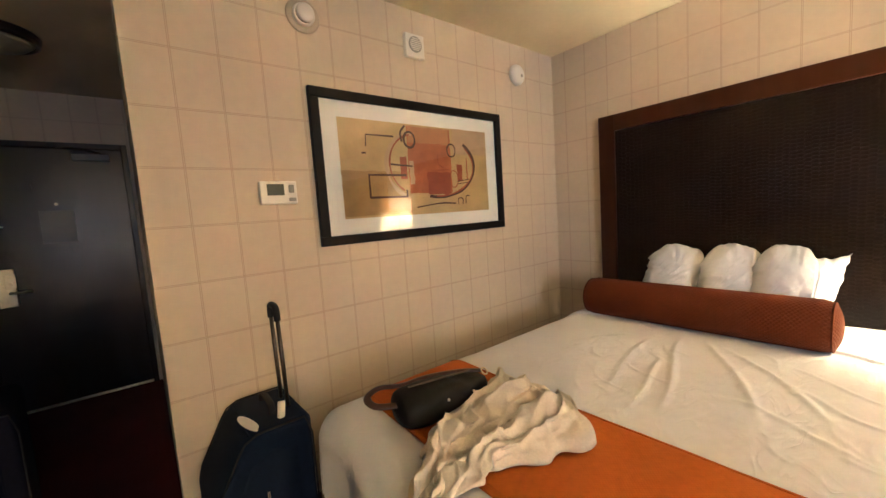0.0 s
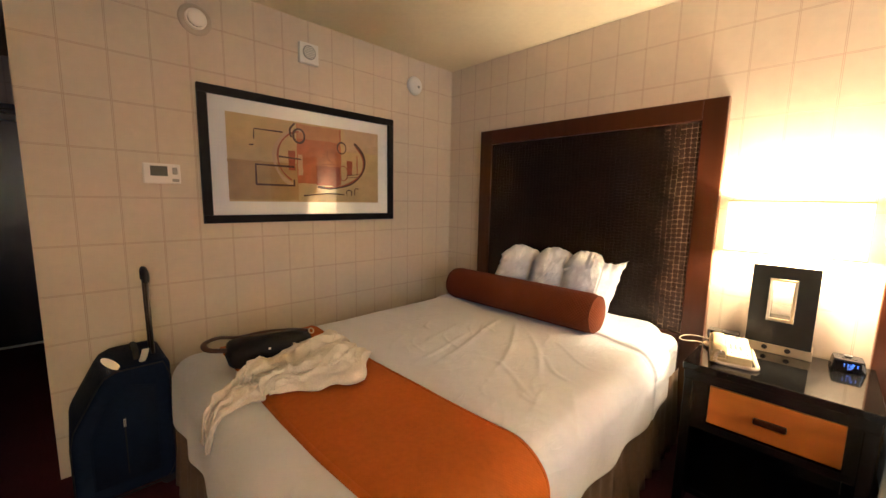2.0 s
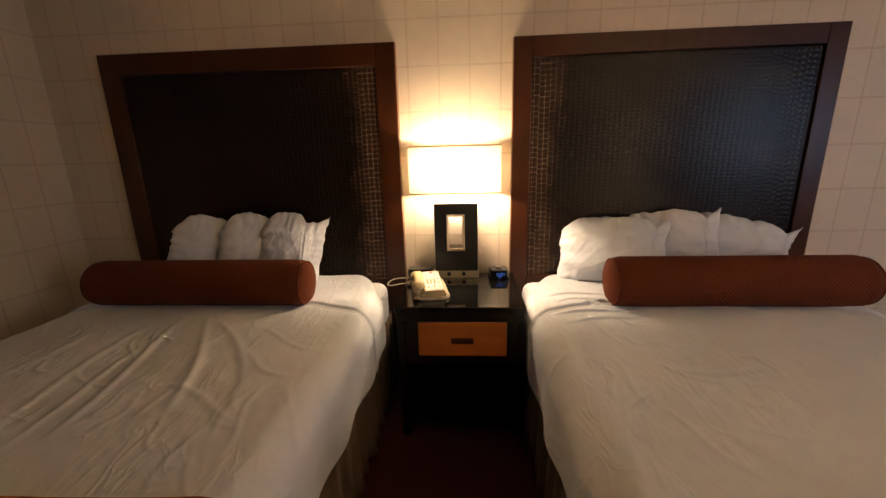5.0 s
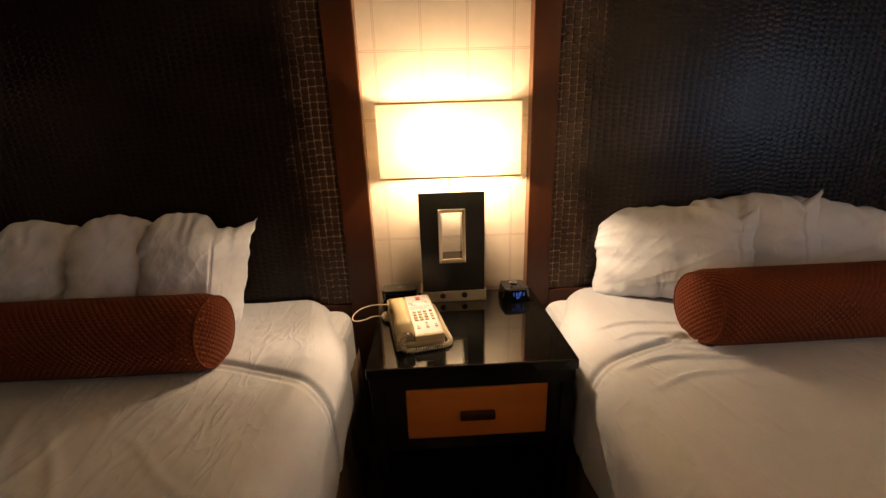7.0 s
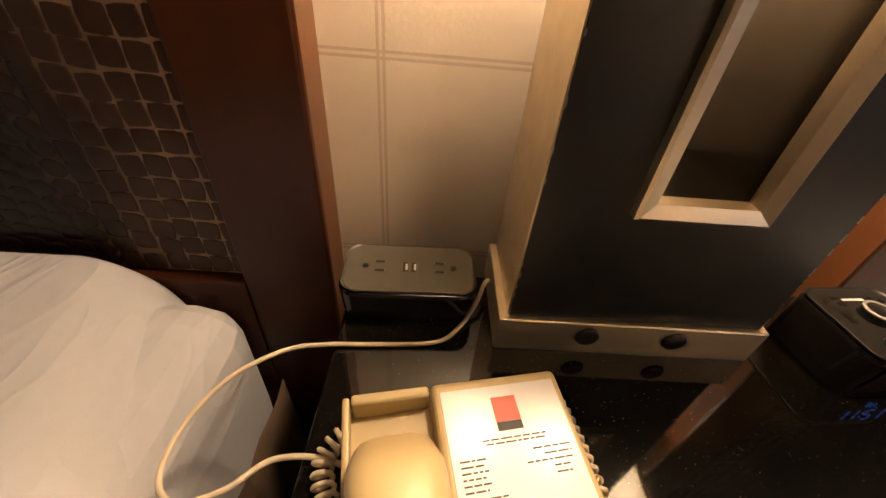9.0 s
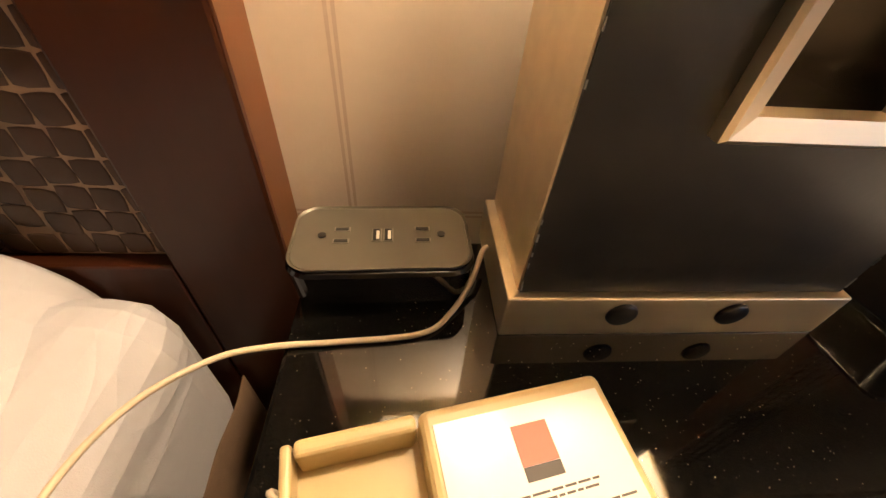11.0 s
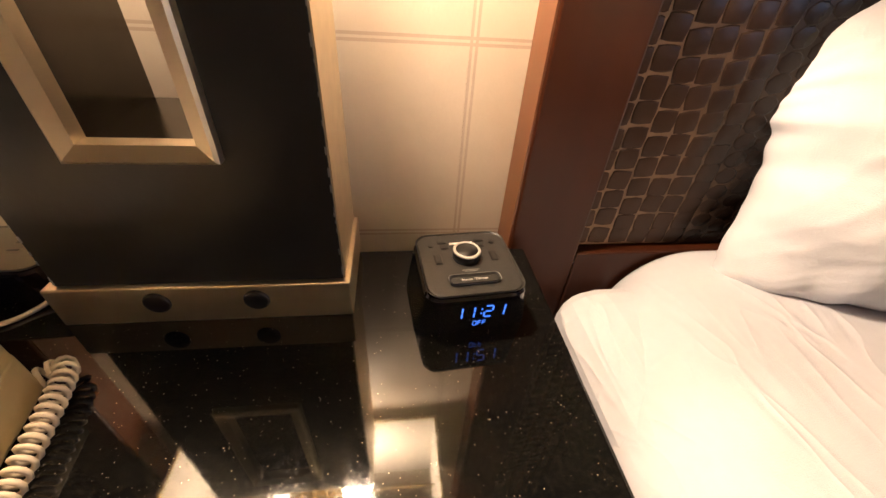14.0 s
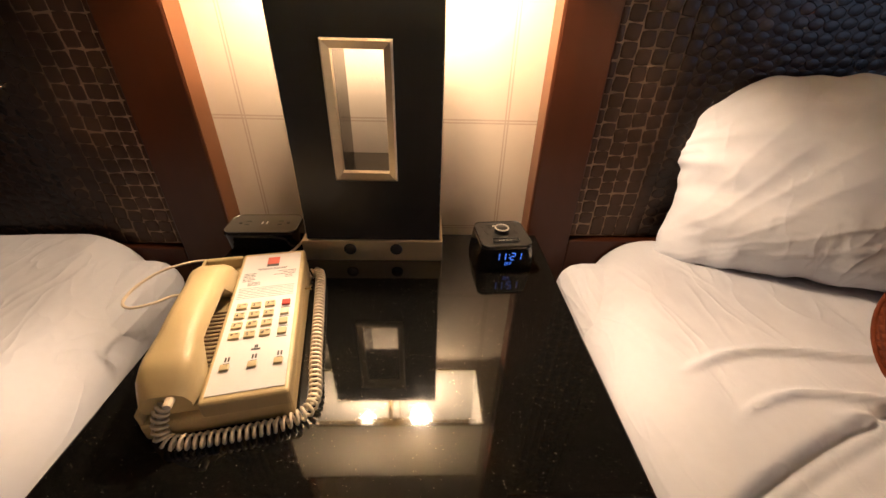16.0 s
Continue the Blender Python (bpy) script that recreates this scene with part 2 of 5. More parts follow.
LINING = mat("dark_metal_lining", (0.10, 0.088, 0.07), 0.2, metal=1.0, var=0.15)
BRASS = mat("antique_brass", (0.45, 0.33, 0.15), 0.35, metal=1.0, var=0.15)
BRONZE = mat("dark_bronze", (0.10, 0.085, 0.07), 0.3, metal=0.9, var=0.2)
SHADE = shade_cloth("shade_cloth")
BULB = glow("frosted_bulb", (1.0, 0.80, 0.50), 30.0)
PLATE = mat("beige_plastic", (0.44, 0.38, 0.30), 0.5, var=0.04)
WHITEP = mat("white_plastic", (0.74, 0.72, 0.68), 0.45, var=0.03, bump=0.03)
GREYP = mat("grey_plastic", (0.30, 0.30, 0.28), 0.5, var=0.05)
SLOTRIM = mat("slot_rim_plastic", (0.17, 0.155, 0.125), 0.4, var=0.05)
RINGM = mat("satin_ring", (0.50, 0.48, 0.44), 0.42, metal=0.3, var=0.05)
NOTICE = mat("dark_notice", (0.016, 0.015, 0.014), 0.35, var=0.2)
LCD = mat("lcd_glass", (0.09, 0.10, 0.08), 0.2, var=0.1)
BLACKP = mat("black_plastic", (0.010, 0.010, 0.010), 0.3, var=0.2)
GLOSSP = mat("black_gloss_plastic", (0.006, 0.006, 0.007), 0.1, var=0.1)
SATINP = mat("satin_grey_plate", (0.12, 0.11, 0.085), 0.36, var=0.08, metal=0.4)
MATTEP = mat("matte_black_top", (0.020, 0.019, 0.017), 0.45, var=0.1, scale=90, bump=0.05)
BEIGE = mat("beige_phone_plastic", (0.45, 0.35, 0.175), 0.42, var=0.05, scale=20, bump=0.03, bump_scale=200)
KEY = mat("beige_key", (0.46, 0.37, 0.20), 0.42, var=0.04)
KEYGREY = mat("pale_key", (0.60, 0.52, 0.36), 0.4, var=0.04)
RED = mat("red_key", (0.42, 0.035, 0.02), 0.35, var=0.05)
CARD = mat("printed_card", (0.64, 0.63, 0.62), 0.25, var=0.02)
INK = mat("dark_ink", (0.06, 0.055, 0.05), 0.6, var=0.1)
INKRED = mat("red_ink", (0.55, 0.10, 0.06), 0.5, var=0.05)
CORD = mat("ivory_cord", (0.66, 0.56, 0.42), 0.45, var=0.06)
BLUE = glow("blue_digits", (0.08, 0.25, 1.0), 0.62)
SUITCASE = mat("navy_nylon", (0.003, 0.010, 0.030), 0.85, spec=0.25, var=0.25, scale=60, bump=0.3, bump_scale=900)
NAVY = mat("dark_navy_nylon", (0.005, 0.006, 0.016), 0.85, spec=0.2, var=0.25, scale=60, bump=0.3, bump_scale=900)
RUBBER = mat("black_rubber", (0.010, 0.010, 0.010), 0.75, var=0.2)
LEATHER = mat("black_leather", (0.007, 0.0065, 0.006), 0.58, spec=0.2, var=0.2, scale=60, bump=0.25, bump_scale=350)
VENT = mat("vent_brown", (0.10, 0.055, 0.018), 0.6, var=0.1)
STRAP = mat("brown_strap", (0.045, 0.014, 0.008), 0.4, var=0.15, scale=60, bump=0.15)
LINEN = mat("oatmeal_linen", (0.60, 0.55, 0.47), 0.9, var=0.12, scale=160, bump=0.35, bump_scale=700, spec=0.15, sheen=0.2)
FRAMEBLACK = mat("black_frame", (0.007, 0.0055, 0.005), 0.55, spec=0.18, var=0.2, scale=20, bump=0.05)
MATBOARD = mat("white_mat_board", (0.84, 0.82, 0.76), 0.8, var=0.02)
TAN = mat("tan_art_paper", (0.56, 0.40, 0.18), 0.8, var=0.16, scale=14, big=5)
TANDARK = mat("ochre_wash", (0.43, 0.27, 0.10), 0.8, var=0.18, scale=14)
ARTORANGE = mat("burnt_orange_wash", (0.46, 0.145, 0.05), 0.8, var=0.22, scale=16, big=8)
ARTRUST = mat("rust_wash", (0.34, 0.09, 0.035), 0.8, var=0.25, scale=18)
ARTPALE = mat("pale_wash", (0.55, 0.38, 0.22), 0.8, var=0.15, scale=16)
ARTSOFT = mat("soft_orange_wash", (0.50, 0.235, 0.095), 0.8, var=0.2, scale=16)
STROKE = mat("brown_brush_ink", (0.085, 0.035, 0.018), 0.7, var=0.3, scale=60)
GLASS = pane_glass("picture_glass")
DOME = mat("frosted_dome", (0.34, 0.30, 0.22), 0.35, var=0.06)
WINPANE = pane_glass("window_glass")

# ---- building helpers ----


def mesh_of(bm, name, smooth=False):
    me = bpy.data.meshes.new(name)
    bmesh.ops.recalc_face_normals(bm, faces=bm.faces)
    if smooth:
        for f in bm.faces:
            f.smooth = True
    bm.to_mesh(me)
    bm.free()
    return me


def thing(name, label, category, m=None, group="", kind=""):
    ob = new(name)
    ob.empty_display_size = 0.1
    if m is not None:
        ob.matrix_world = m
    return tagged(ob, label, category, group, kind)


def part(name, bm, material, parent, label="", smooth=False):
    ob = new(name, mesh_of(bm, name, smooth))
    ob.data.materials.append(material)
    ob.parent = parent
    return tagged(ob, label)


def solid(name, bm, material, label, category, m=None, smooth=False, group="", kind=""):
    ob = new(name, mesh_of(bm, name, smooth))
    ob.data.materials.append(material)
    if m is not None:
        ob.matrix_world = m
    return tagged(ob, label, category, group, kind)


def box(x0, x1, y0, y1, z0, z1, bevel=0.0, seg=2, bm=None):
    own = bmesh.new()
    bmesh.ops.create_cube(own, size=1.0, matrix=Matrix.Translation(((x0 + x1) / 2, (y0 + y1) / 2, (z0 + z1) / 2)) @ Matrix.Diagonal((x1 - x0, y1 - y0, z1 - z0, 1)))
    if bevel:
        bmesh.ops.bevel(own, geom=own.edges[:], offset=bevel, segments=seg, affect="EDGES", profile=0.5)
    return join(bm, own)


def join(bm, own):
    if bm is None:
        return own
    me = bpy.data.meshes.new("tmp")
    own.to_mesh(me)
    own.free()
    bm.from_mesh(me)
    bpy.data.meshes.remove(me)
    return bm


def lathe(profile, m=None, seg=32, bm=None, cap=True):
    """Turn (radius, height) pairs about z."""
    own = bmesh.new()
    rings = []
    for r, z in profile:
        rings.append([own.verts.new((r * math.cos(a), r * math.sin(a), z)) for a in (2 * math.pi * i / seg for i in range(seg))])
    for a, b in zip(rings, rings[1:]):
        for i in range(seg):
            own.faces.new((a[i], a[(i + 1) % seg], b[(i + 1) % seg], b[i]))
    for ring in (rings[0], rings[-1]) if cap else ():
        if (ring[0].co.xy).length > 1e-5:
            own.faces.new(ring)
    bmesh.ops.remove_doubles(own, verts=own.verts, dist=1e-6)
    if m is not None:
        own.transform(m)
    return join(bm, own)


def smooth_path(points, n=12):
    """A Catmull-Rom line through the points."""
    p = [Vector(q) for q in points]
    p = [2 * p[0] - p[1]] + p + [2 * p[-1] - p[-2]]
    out = []
    for i in range(1, len(p) - 2):
        for k in range(n):
            t = k / n
            out.append(0.5 * ((2 * p[i]) + (p[i + 1] - p[i - 1]) * t + (2 * p[i - 1] - 5 * p[i] + 4 * p[i + 1] - p[i + 2]) * t * t + (3 * p[i] - p[i - 1] - 3 * p[i + 1] + p[i + 2]) * t ** 3))
    return out + [p[-2]]


def tube(path, r, seg=8, bm=None, flat=1.0):
    own = bmesh.new()
    rings = []
    up = Vector((0, 0, 1))
    for i, q in enumerate(path):
        d = (path[min(i + 1, len(path) - 1)] - path[max(i - 1, 0)]).normalized()
        s = d.cross(up)
        s = s.normalized() if s.length > 1e-3 else Vector((1, 0, 0))
        w = s.cross(d)
        up = w
        rings.append([own.verts.new(q + r * (math.cos(a) * s + flat * math.sin(a) * w)) for a in (2 * math.pi * k / seg for k in range(seg))])
    for a, b in zip(rings, rings[1:]):
        for k in range(seg):
            own.faces.new((a[k], a[(k + 1) % seg], b[(k + 1) % seg], b[k]))
    own.faces.new(rings[0])
    own.faces.new(rings[-1])
    return join(bm, own)


def coil(path, r, wire, pitch, seg=6, steps=10):
    """A coiled cord along a path."""
    total = sum((b - a).length for a, b in zip(path, path[1:]))
    n = int(total / pitch * steps)
    out, up = [], Vector((0, 0, 1))
    lens = [0.0]
    for a, b in zip(path, path[1:]):
        lens.append(lens[-1] + (b - a).length)
    j = 0
    for i in range(n + 1):
        s = total * i / n
        while j < len(path) - 2 and lens[j + 1] < s:
            j += 1
        t = (s - lens[j]) / max(lens[j + 1] - lens[j], 1e-9)
        q = path[j].lerp(path[j + 1], t)
        d = (path[j + 1] - path[j]).normalized()
        side = d.cross(up).normalized()
        w = side.cross(d)
        a = 2 * math.pi * i / steps
        out.append(q + r * (math.cos(a) * side + math.sin(a) * w))
    return tube(out, wire, seg)


def grid(nx, ny, fn, uv=None):
    """A sheet of nx by ny quads; fn(u, v) gives each place, uv(u, v) the texture place."""
    bm = bmesh.new()
    vs = [[bm.verts.new(fn(i / nx, j / ny)) for i in range(nx + 1)] for j in range(ny + 1)]
    lay = bm.loops.layers.uv.new("UVMap") if uv else None
    for j in range(ny):
        for i in range(nx):
            f = bm.faces.new((vs[j][i], vs[j][i + 1], vs[j + 1][i + 1], vs[j + 1][i]))
            if lay:
                for lp, (a, b) in zip(f.loops, ((i, j), (i + 1, j), (i + 1, j + 1), (i, j + 1))):
                    lp[lay].uv = uv(a / nx, b / ny)
    return bm


def thicken(ob, depth):
    s = ob.modifiers.new("thickness", "SOLIDIFY")
    s.thickness, s.offset = depth, -1
    return ob


def words(text, size, m, material, parent, name="lettering", depth=0.0003):
    cu = bpy.data.curves.new("words", "FONT")
    cu.body, cu.size, cu.align_x, cu.align_y, cu.extrude = text, size, "CENTER", "CENTER", depth
    tmp = bpy.data.objects.new("words", cu)
    scene.collection.objects.link(tmp)
    me = bpy.data.meshes.new_from_object(tmp.evaluated_get(bpy.context.evaluated_depsgraph_get()))
    bpy.data.objects.remove(tmp)
    me.transform(m)
    ob = new(name, me)
    me.materials.clear()
    me.materials.append(material)
    ob.parent = parent
    return ob


def structure(name, bm, material, label, category="wall"):
    return solid(name, bm, material, label, category, kind="structure")


# ---- the room ----
CEIL, SOUTH, EAST, DOORX = 2.47, -3.66, 7.6, -2.45
bm = box(-0.12, EAST + 0.12, SOUTH - 0.12, 0.12, -0.1, 0.0)
box(DOORX - 0.12, -0.12, SOUTH - 0.12, -2.485, -0.1, 0.0, bm=bm)
structure("floor", bm, CARPET, "dark maroon carpet on the hotel room floor", "floor")
bm = box(-0.12, EAST + 0.12, SOUTH - 0.12, 0.12, CEIL, CEIL + 0.1)
box(DOORX - 0.12, -0.12, SOUTH - 0.12, -2.485, CEIL, CEIL + 0.1, bm=bm)
structure("ceiling", bm, PAINT, "cream painted smooth ceiling", "ceiling")
structure("wall_head", box(-0.12, EAST, 0, 0.12, 0, CEIL), PAPER_X, "beige vinyl wall with a stitched grid pattern")
structure("wall_picture", box(-0.12, 0, -2.605, 0, 0, CEIL, 0.0), PAPER_Y, "beige vinyl wall with a stitched grid pattern")
structure("wall_corridor", box(DOORX, -0.12, -2.605, -2.485, 0, CEIL), PAPER_X, "beige vinyl corridor wall with a stitched grid")
bm = box(DOORX, 5.8, SOUTH - 0.12, SOUTH, 0, CEIL)
box(7.1, EAST, SOUTH - 0.12, SOUTH, 0, CEIL, bm=bm)
box(5.8, 7.1, SOUTH - 0.12, SOUTH, 0, 1.0, bm=bm)
box(5.8, 7.1, SOUTH - 0.12, SOUTH, 2.1, CEIL, bm=bm)
structure("wall_south", bm, PAPER_X, "beige vinyl wall with a stitched grid pattern")
structure("wall_east", box(EAST, EAST + 0.12, SOUTH - 0.12, 0.12, 0, CEIL), PAPER_Y, "beige vinyl wall with a stitched grid pattern")
bm = box(DOORX - 0.12, DOORX, SOUTH, -3.60, 0, CEIL)
box(DOORX - 0.12, DOORX, -2.63, -2.485, 0, CEIL, bm=bm)
box(DOORX - 0.12, DOORX, -3.60, -2.63, 2.09, CEIL, bm=bm)
structure("wall_door", bm, PAPER_Y, "beige vinyl wall around the entry door")

win = thing("window_1", "bright daylight window in a white frame", "window", pose(0, SOUTH, 0), kind="structure")
for x0, x1, z0, z1 in ((5.8, 5.85, 1.0, 2.1), (7.05, 7.1, 1.0, 2.1), (5.85, 7.05, 1.0, 1.05), (5.85, 7.05, 2.05, 2.1)):
    part("window_frame", box(x0, x1, -0.08, -0.03, z0, z1, 0.004), WHITEP, win)
pane = part("pane", box(5.85, 7.05, -0.056, -0.05, 1.05, 2.05), WINPANE, win)
pane.visible_shadow = False

# Unseen backing, added so no sky light leaks round the door leaf.
structure("door_light_block", box(DOORX - 0.3, DOORX - 0.13, SOUTH, -2.485, 0, CEIL), PAPER_Y, "unseen panel added behind the entry door to stop light leaks")

# entry door
door = thing("door_1", "closed dark brown hotel entry door", "door", pose(DOORX, 0, 0), kind="structure")
part("door_leaf", box(-0.085, -0.04, -3.559, -2.671, 0.0105, 2.049, 0.003), DOORWOOD, door)
for y0, y1, z0, z1 in ((-3.60, -3.56, 0, 2.09), (-2.67, -2.63, 0, 2.09), (-3.56, -2.67, 2.05, 2.09)):
    part("door_frame", box(-0.11, 0.012, y0, y1, z0, z1, 0.004), DOORWOOD, door)
part("threshold", box(-0.10, 0.0, -3.56, -2.67, 0.0, 0.010, 0.002), SILVER, door, "worn metal threshold strip")
closer = part("door_closer", box(-0.04, 0.012, -2.98, -2.75, 1.955, 2.005, 0.006), GREYP, door, "grey hydraulic door closer")
part("closer_arm", tube([Vector((0.0, -2.80, 2.01)), Vector((0.06, -2.93, 2.04)), Vector((0.0, -3.06, 2.056))], 0.009, 6), BLACKP, closer)
lock = part("lock_plate", box(-0.04, -0.022, -3.50, -3.40, 0.84, 1.13, 0.006), SILVER, door, "tall nickel lock plate")
part("lock_cover", box(-0.022, -0.016, -3.455, -3.395, 0.98, 1.09, 0.003), SILVER, lock)
part("door_handle", tube([Vector((-0.02, -3.425, 0.95)), Vector((0.035, -3.425, 0.95)), Vector((0.04, -3.40, 0.95)), Vector((0.04, -3.31, 0.95))], 0.009, 8), SILVER, lock, smooth=True)
part("thumb_turn", lathe([(0.0, 0.014), (0.012, 0.012), (0.014, 0.0)], pose(-0.022, -3.425, 1.02, 0, 90, 0), 16), SILVER, lock)
guard = part("door_guard", box(-0.04, -0.015, -3.515, -3.49, 1.36, 1.47, 0.004), SILVER, door, "swing-bar door guard")
part("guard_bar", tube([Vector((-0.01, -3.50, 1.45)), Vector((0.02, -3.50, 1.45)), Vector((0.02, -3.42, 1.45)), Vector((-0.03, -3.42, 1.45))], 0.006, 6), SILVER, guard)
part("notice", box(-0.0405, -0.038, -3.22, -3.02, 1.30, 1.56, 0.001), NOTICE, door, "dark framed evacuation notice")
part("peephole", lathe([(0.0, 0.006), (0.011, 0.005), (0.012, 0.0)], pose(-0.04, -3.115, 1.61, 0, 90, 0), 14), SILVER, door)

# corridor ceiling lamp
cl = thing("ceiling_light", "unlit flush dome light with a dark bronze ring", "ceiling light", pose(-1.34, -3.14, CEIL))
part("ring", lathe([(0.155, -0.012), (0.185, -0.055), (0.20, -0.05), (0.205, -0.03), (0.20, -0.022), (0.205, -0.012), (0.195, 0.0), (0.155, 0.0), (0.155, -0.012)], None, 48, cap=False), BRONZE, cl, "stepped dark bronze ring", True)
part("dome", lathe([(0.0, -0.105), (0.05, -0.102), (0.10, -0.09), (0.15, -0.07), (0.178, -0.045)], None, 40), DOME, cl, "frosted glass dome", True)

# ---- headboards ----


def scale_shape(w, h, lift, seed, n=10):
    """One embossed scale as points and faces: a rounded pad with its face towards -y."""
    rnd = random.Random(seed)
    ring = []
    for i in range(n):
        a = 2 * math.pi * (i + 0.5) / n
        c, d = math.cos(a), math.sin(a)
        k = 1.0 / (abs(c) ** 7 + abs(d) ** 7) ** (1 / 7)
        ring.append((w / 2 * c * k * rnd.uniform(0.97, 1.02), h / 2 * d * k * rnd.uniform(0.97, 1.02)))
    pts = [(x * f, -y, z * f) for f, y in ((1.0, 0.0), (0.95, 0.8 * lift), (0.86, lift)) for x, z in ring]
    faces = [(r * n + i, r * n + (i + 1) % n, (r + 1) * n + (i + 1) % n, (r + 1) * n + i) for r in (0, 1) for i in range(n)]
    return pts, faces + [tuple(range(2 * n, 3 * n))]


def scale_mesh(pts, faces, material):
    me = bpy.data.meshes.new("scale")
    me.from_pydata(pts, [], faces)
    me.polygons.foreach_set("use_smooth", [True] * len(me.polygons))
    me.materials.append(material)
    return me


def headboard(x0, x1, f, low, near, crease, leather):
    """near: which side of the panel, -1 or 1, stands beside the nightstand."""
    w, h, d = x1 - x0, 1.915, 0.05
    hb = thing("headboard", "tall mahogany headboard with a dark crocodile-embossed panel", "headboard", pose(x0, 0, 0), "headboards")
    part("stile", box(0.0, f, -d, -0.001, 0.02, h, 0.003), WOOD, hb)
    part("stile", box(w - f, w, -d, -0.001, 0.02, h, 0.003), WOOD, hb)
    part("rail", box(f, w - f, -d, -0.001, h - f, h, 0.003), WOOD, hb)
    part("rail", box(f, w - f, -d, -0.001, 0.02, low, 0.003), WOOD, hb)
    for a, b in ((0.0, -0.0022), (w, w + 0.0022)):
        part("edge_band", box(min(a, b), max(a, b), -d + 0.002, -0.001, 0.02, h), WOODEDGE, hb, "orange-brown wood edge band")
    top = h - f - 0.001
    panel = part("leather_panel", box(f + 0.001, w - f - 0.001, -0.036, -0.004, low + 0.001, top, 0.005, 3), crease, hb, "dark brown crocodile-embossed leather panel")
    # columns of scales, a narrow one at each side, broad and tall near the sides and flatter in the middle
    half = (w - 2 * f) / 2 - 0.003
    count = int((half - 0.013) / 0.0265)
    step = (half - 0.013) / count
    rnd = random.Random(int(x0 * 1000))
    variants = {}
    points, faces = [], []
    for side in (-1, 1):
        for c in range(count + 1):
            width = 0.013 if c == 0 else step
            off = half - (0.0065 if c == 0 else 0.013 + step * (c - 0.5))
            t = min(1.0, max(0.0, (c - 3) / 5))
            pitch = 0.0258 - 0.0075 * t * t * (3 - 2 * t)
            rows = int((top - low - 0.010) / pitch)
            pitch = (top - low - 0.010) / rows
            gap = 0.0009 - 0.0004 * t
            shift = rnd.uniform(-0.3, 0.3) * pitch if c else 0.0
            for r in range(rows):
                z = low + 0.005 + pitch * (r + 0.5) + shift * (0 < r < rows - 1) + rnd.uniform(-0.05, 0.05) * pitch
                sway = 0.004 * noise.noise((c * 0.35, z * 5.0, x0)) * min(1.0, c / 3)
                x = w / 2 + side * (off + sway)
                turn = radians(rnd.uniform(-5, 5) + 12 * noise.noise((x * 4, z * 4, 2.0)) * min(1.0, c / 3))
                if side == near and c < 6:
                    key = (c == 0, r % 7)
                    if key not in variants:
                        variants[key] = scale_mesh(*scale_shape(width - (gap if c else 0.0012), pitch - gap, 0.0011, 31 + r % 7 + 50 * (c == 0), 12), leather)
                    sc = new("scale", variants[key])
                    sc.parent = panel
                    sc.location = (x, -0.0358 + 0.0003 * (c == 0), z)
                    sc.rotation_euler = (0, turn, 0)
                    continue
                p, q = scale_shape(width - (gap if c else 0.0012), pitch - gap, 0.0011 - 0.0004 * t, rnd.random(), 8)
                k, co, si = len(points), math.cos(turn), math.sin(turn)
                points += [(x + a * co + b * si, -0.0358 + y, z - a * si + b * co) for a, y, b in p]
                faces += [tuple(v + k for v in face) for face in q]
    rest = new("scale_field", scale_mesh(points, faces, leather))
    rest.parent = panel
    tagged(rest, "embossed crocodile scales", kind="stuff")
    return hb


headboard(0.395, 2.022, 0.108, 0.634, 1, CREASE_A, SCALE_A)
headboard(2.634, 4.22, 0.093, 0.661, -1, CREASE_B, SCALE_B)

# ---- beds ----


def drape(x0, x1, y0, y1, top, radius, drop, fn, tuck, nx=300, ny=450, lift=0.0):
    """A cover over a mattress: flat on top, rounded over the edges and hanging down. fn(x, y, e) adds height."""
    xi0, xi1, yi0 = x0 + radius, x1 - radius, y0 + radius
    arc = radius * math.pi / 2

    def at(u, v):
        sx = (xi0 - arc - drop) + u * ((xi1 - xi0) + 2 * (arc + drop))
        sy = (yi0 - arc - drop) + v * (y1 - yi0 + arc + drop)
        ex = sx - xi1 if sx > xi1 else (sx - xi0 if sx < xi0 else 0.0)
        ey = sy - yi0 if sy < yi0 else 0.0
        e = math.hypot(ex, ey)
        bx, by = min(max(sx, xi0), xi1), max(sy, yi0)
        near = max(0.0, 1 - (y1 - by) / 0.46) ** 2
        mid = (x0 + x1) / 2
        squeeze = 1 - near * tuck / (x1 - mid)
        bx = mid + (bx - mid) * squeeze
        if e < 1e-9:
            return Vector((bx, by, top + lift + fn(bx, by, 0.0) + 0.001 * near))
        e2 = min(e, arc + drop)
        a = min(e2 / radius, math.pi / 2)
        out = radius * math.sin(a)
        down = radius * (1 - math.cos(a)) + max(0.0, e2 - arc)
        dx, dy = ex / e, ey / e
        ripple = 0.0
        if e2 > arc * 0.6:
            q = (by * abs(dx) + bx * abs(dy))
            ripple = (0.010 * math.sin(q * 17 + 2 * noise.noise((q * 2, 0.3, x0)))) * min(1.0, (e2 - arc * 0.6) / drop)
        nrm = Vector((dx * math.sin(a), dy * math.sin(a), math.cos(a)))
        p = Vector((bx + dx * out, by + dy * out, top - down + 0.001 * near))
        return p + nrm * (lift + ripple + fn(p.x, p.y, e2) * (0.6 if e2 > arc else 1.0))
    return grid(nx, ny, at, lambda u, v: (u * (x1 - x0 + 2 * drop), v * (y1 - y0 + drop)))


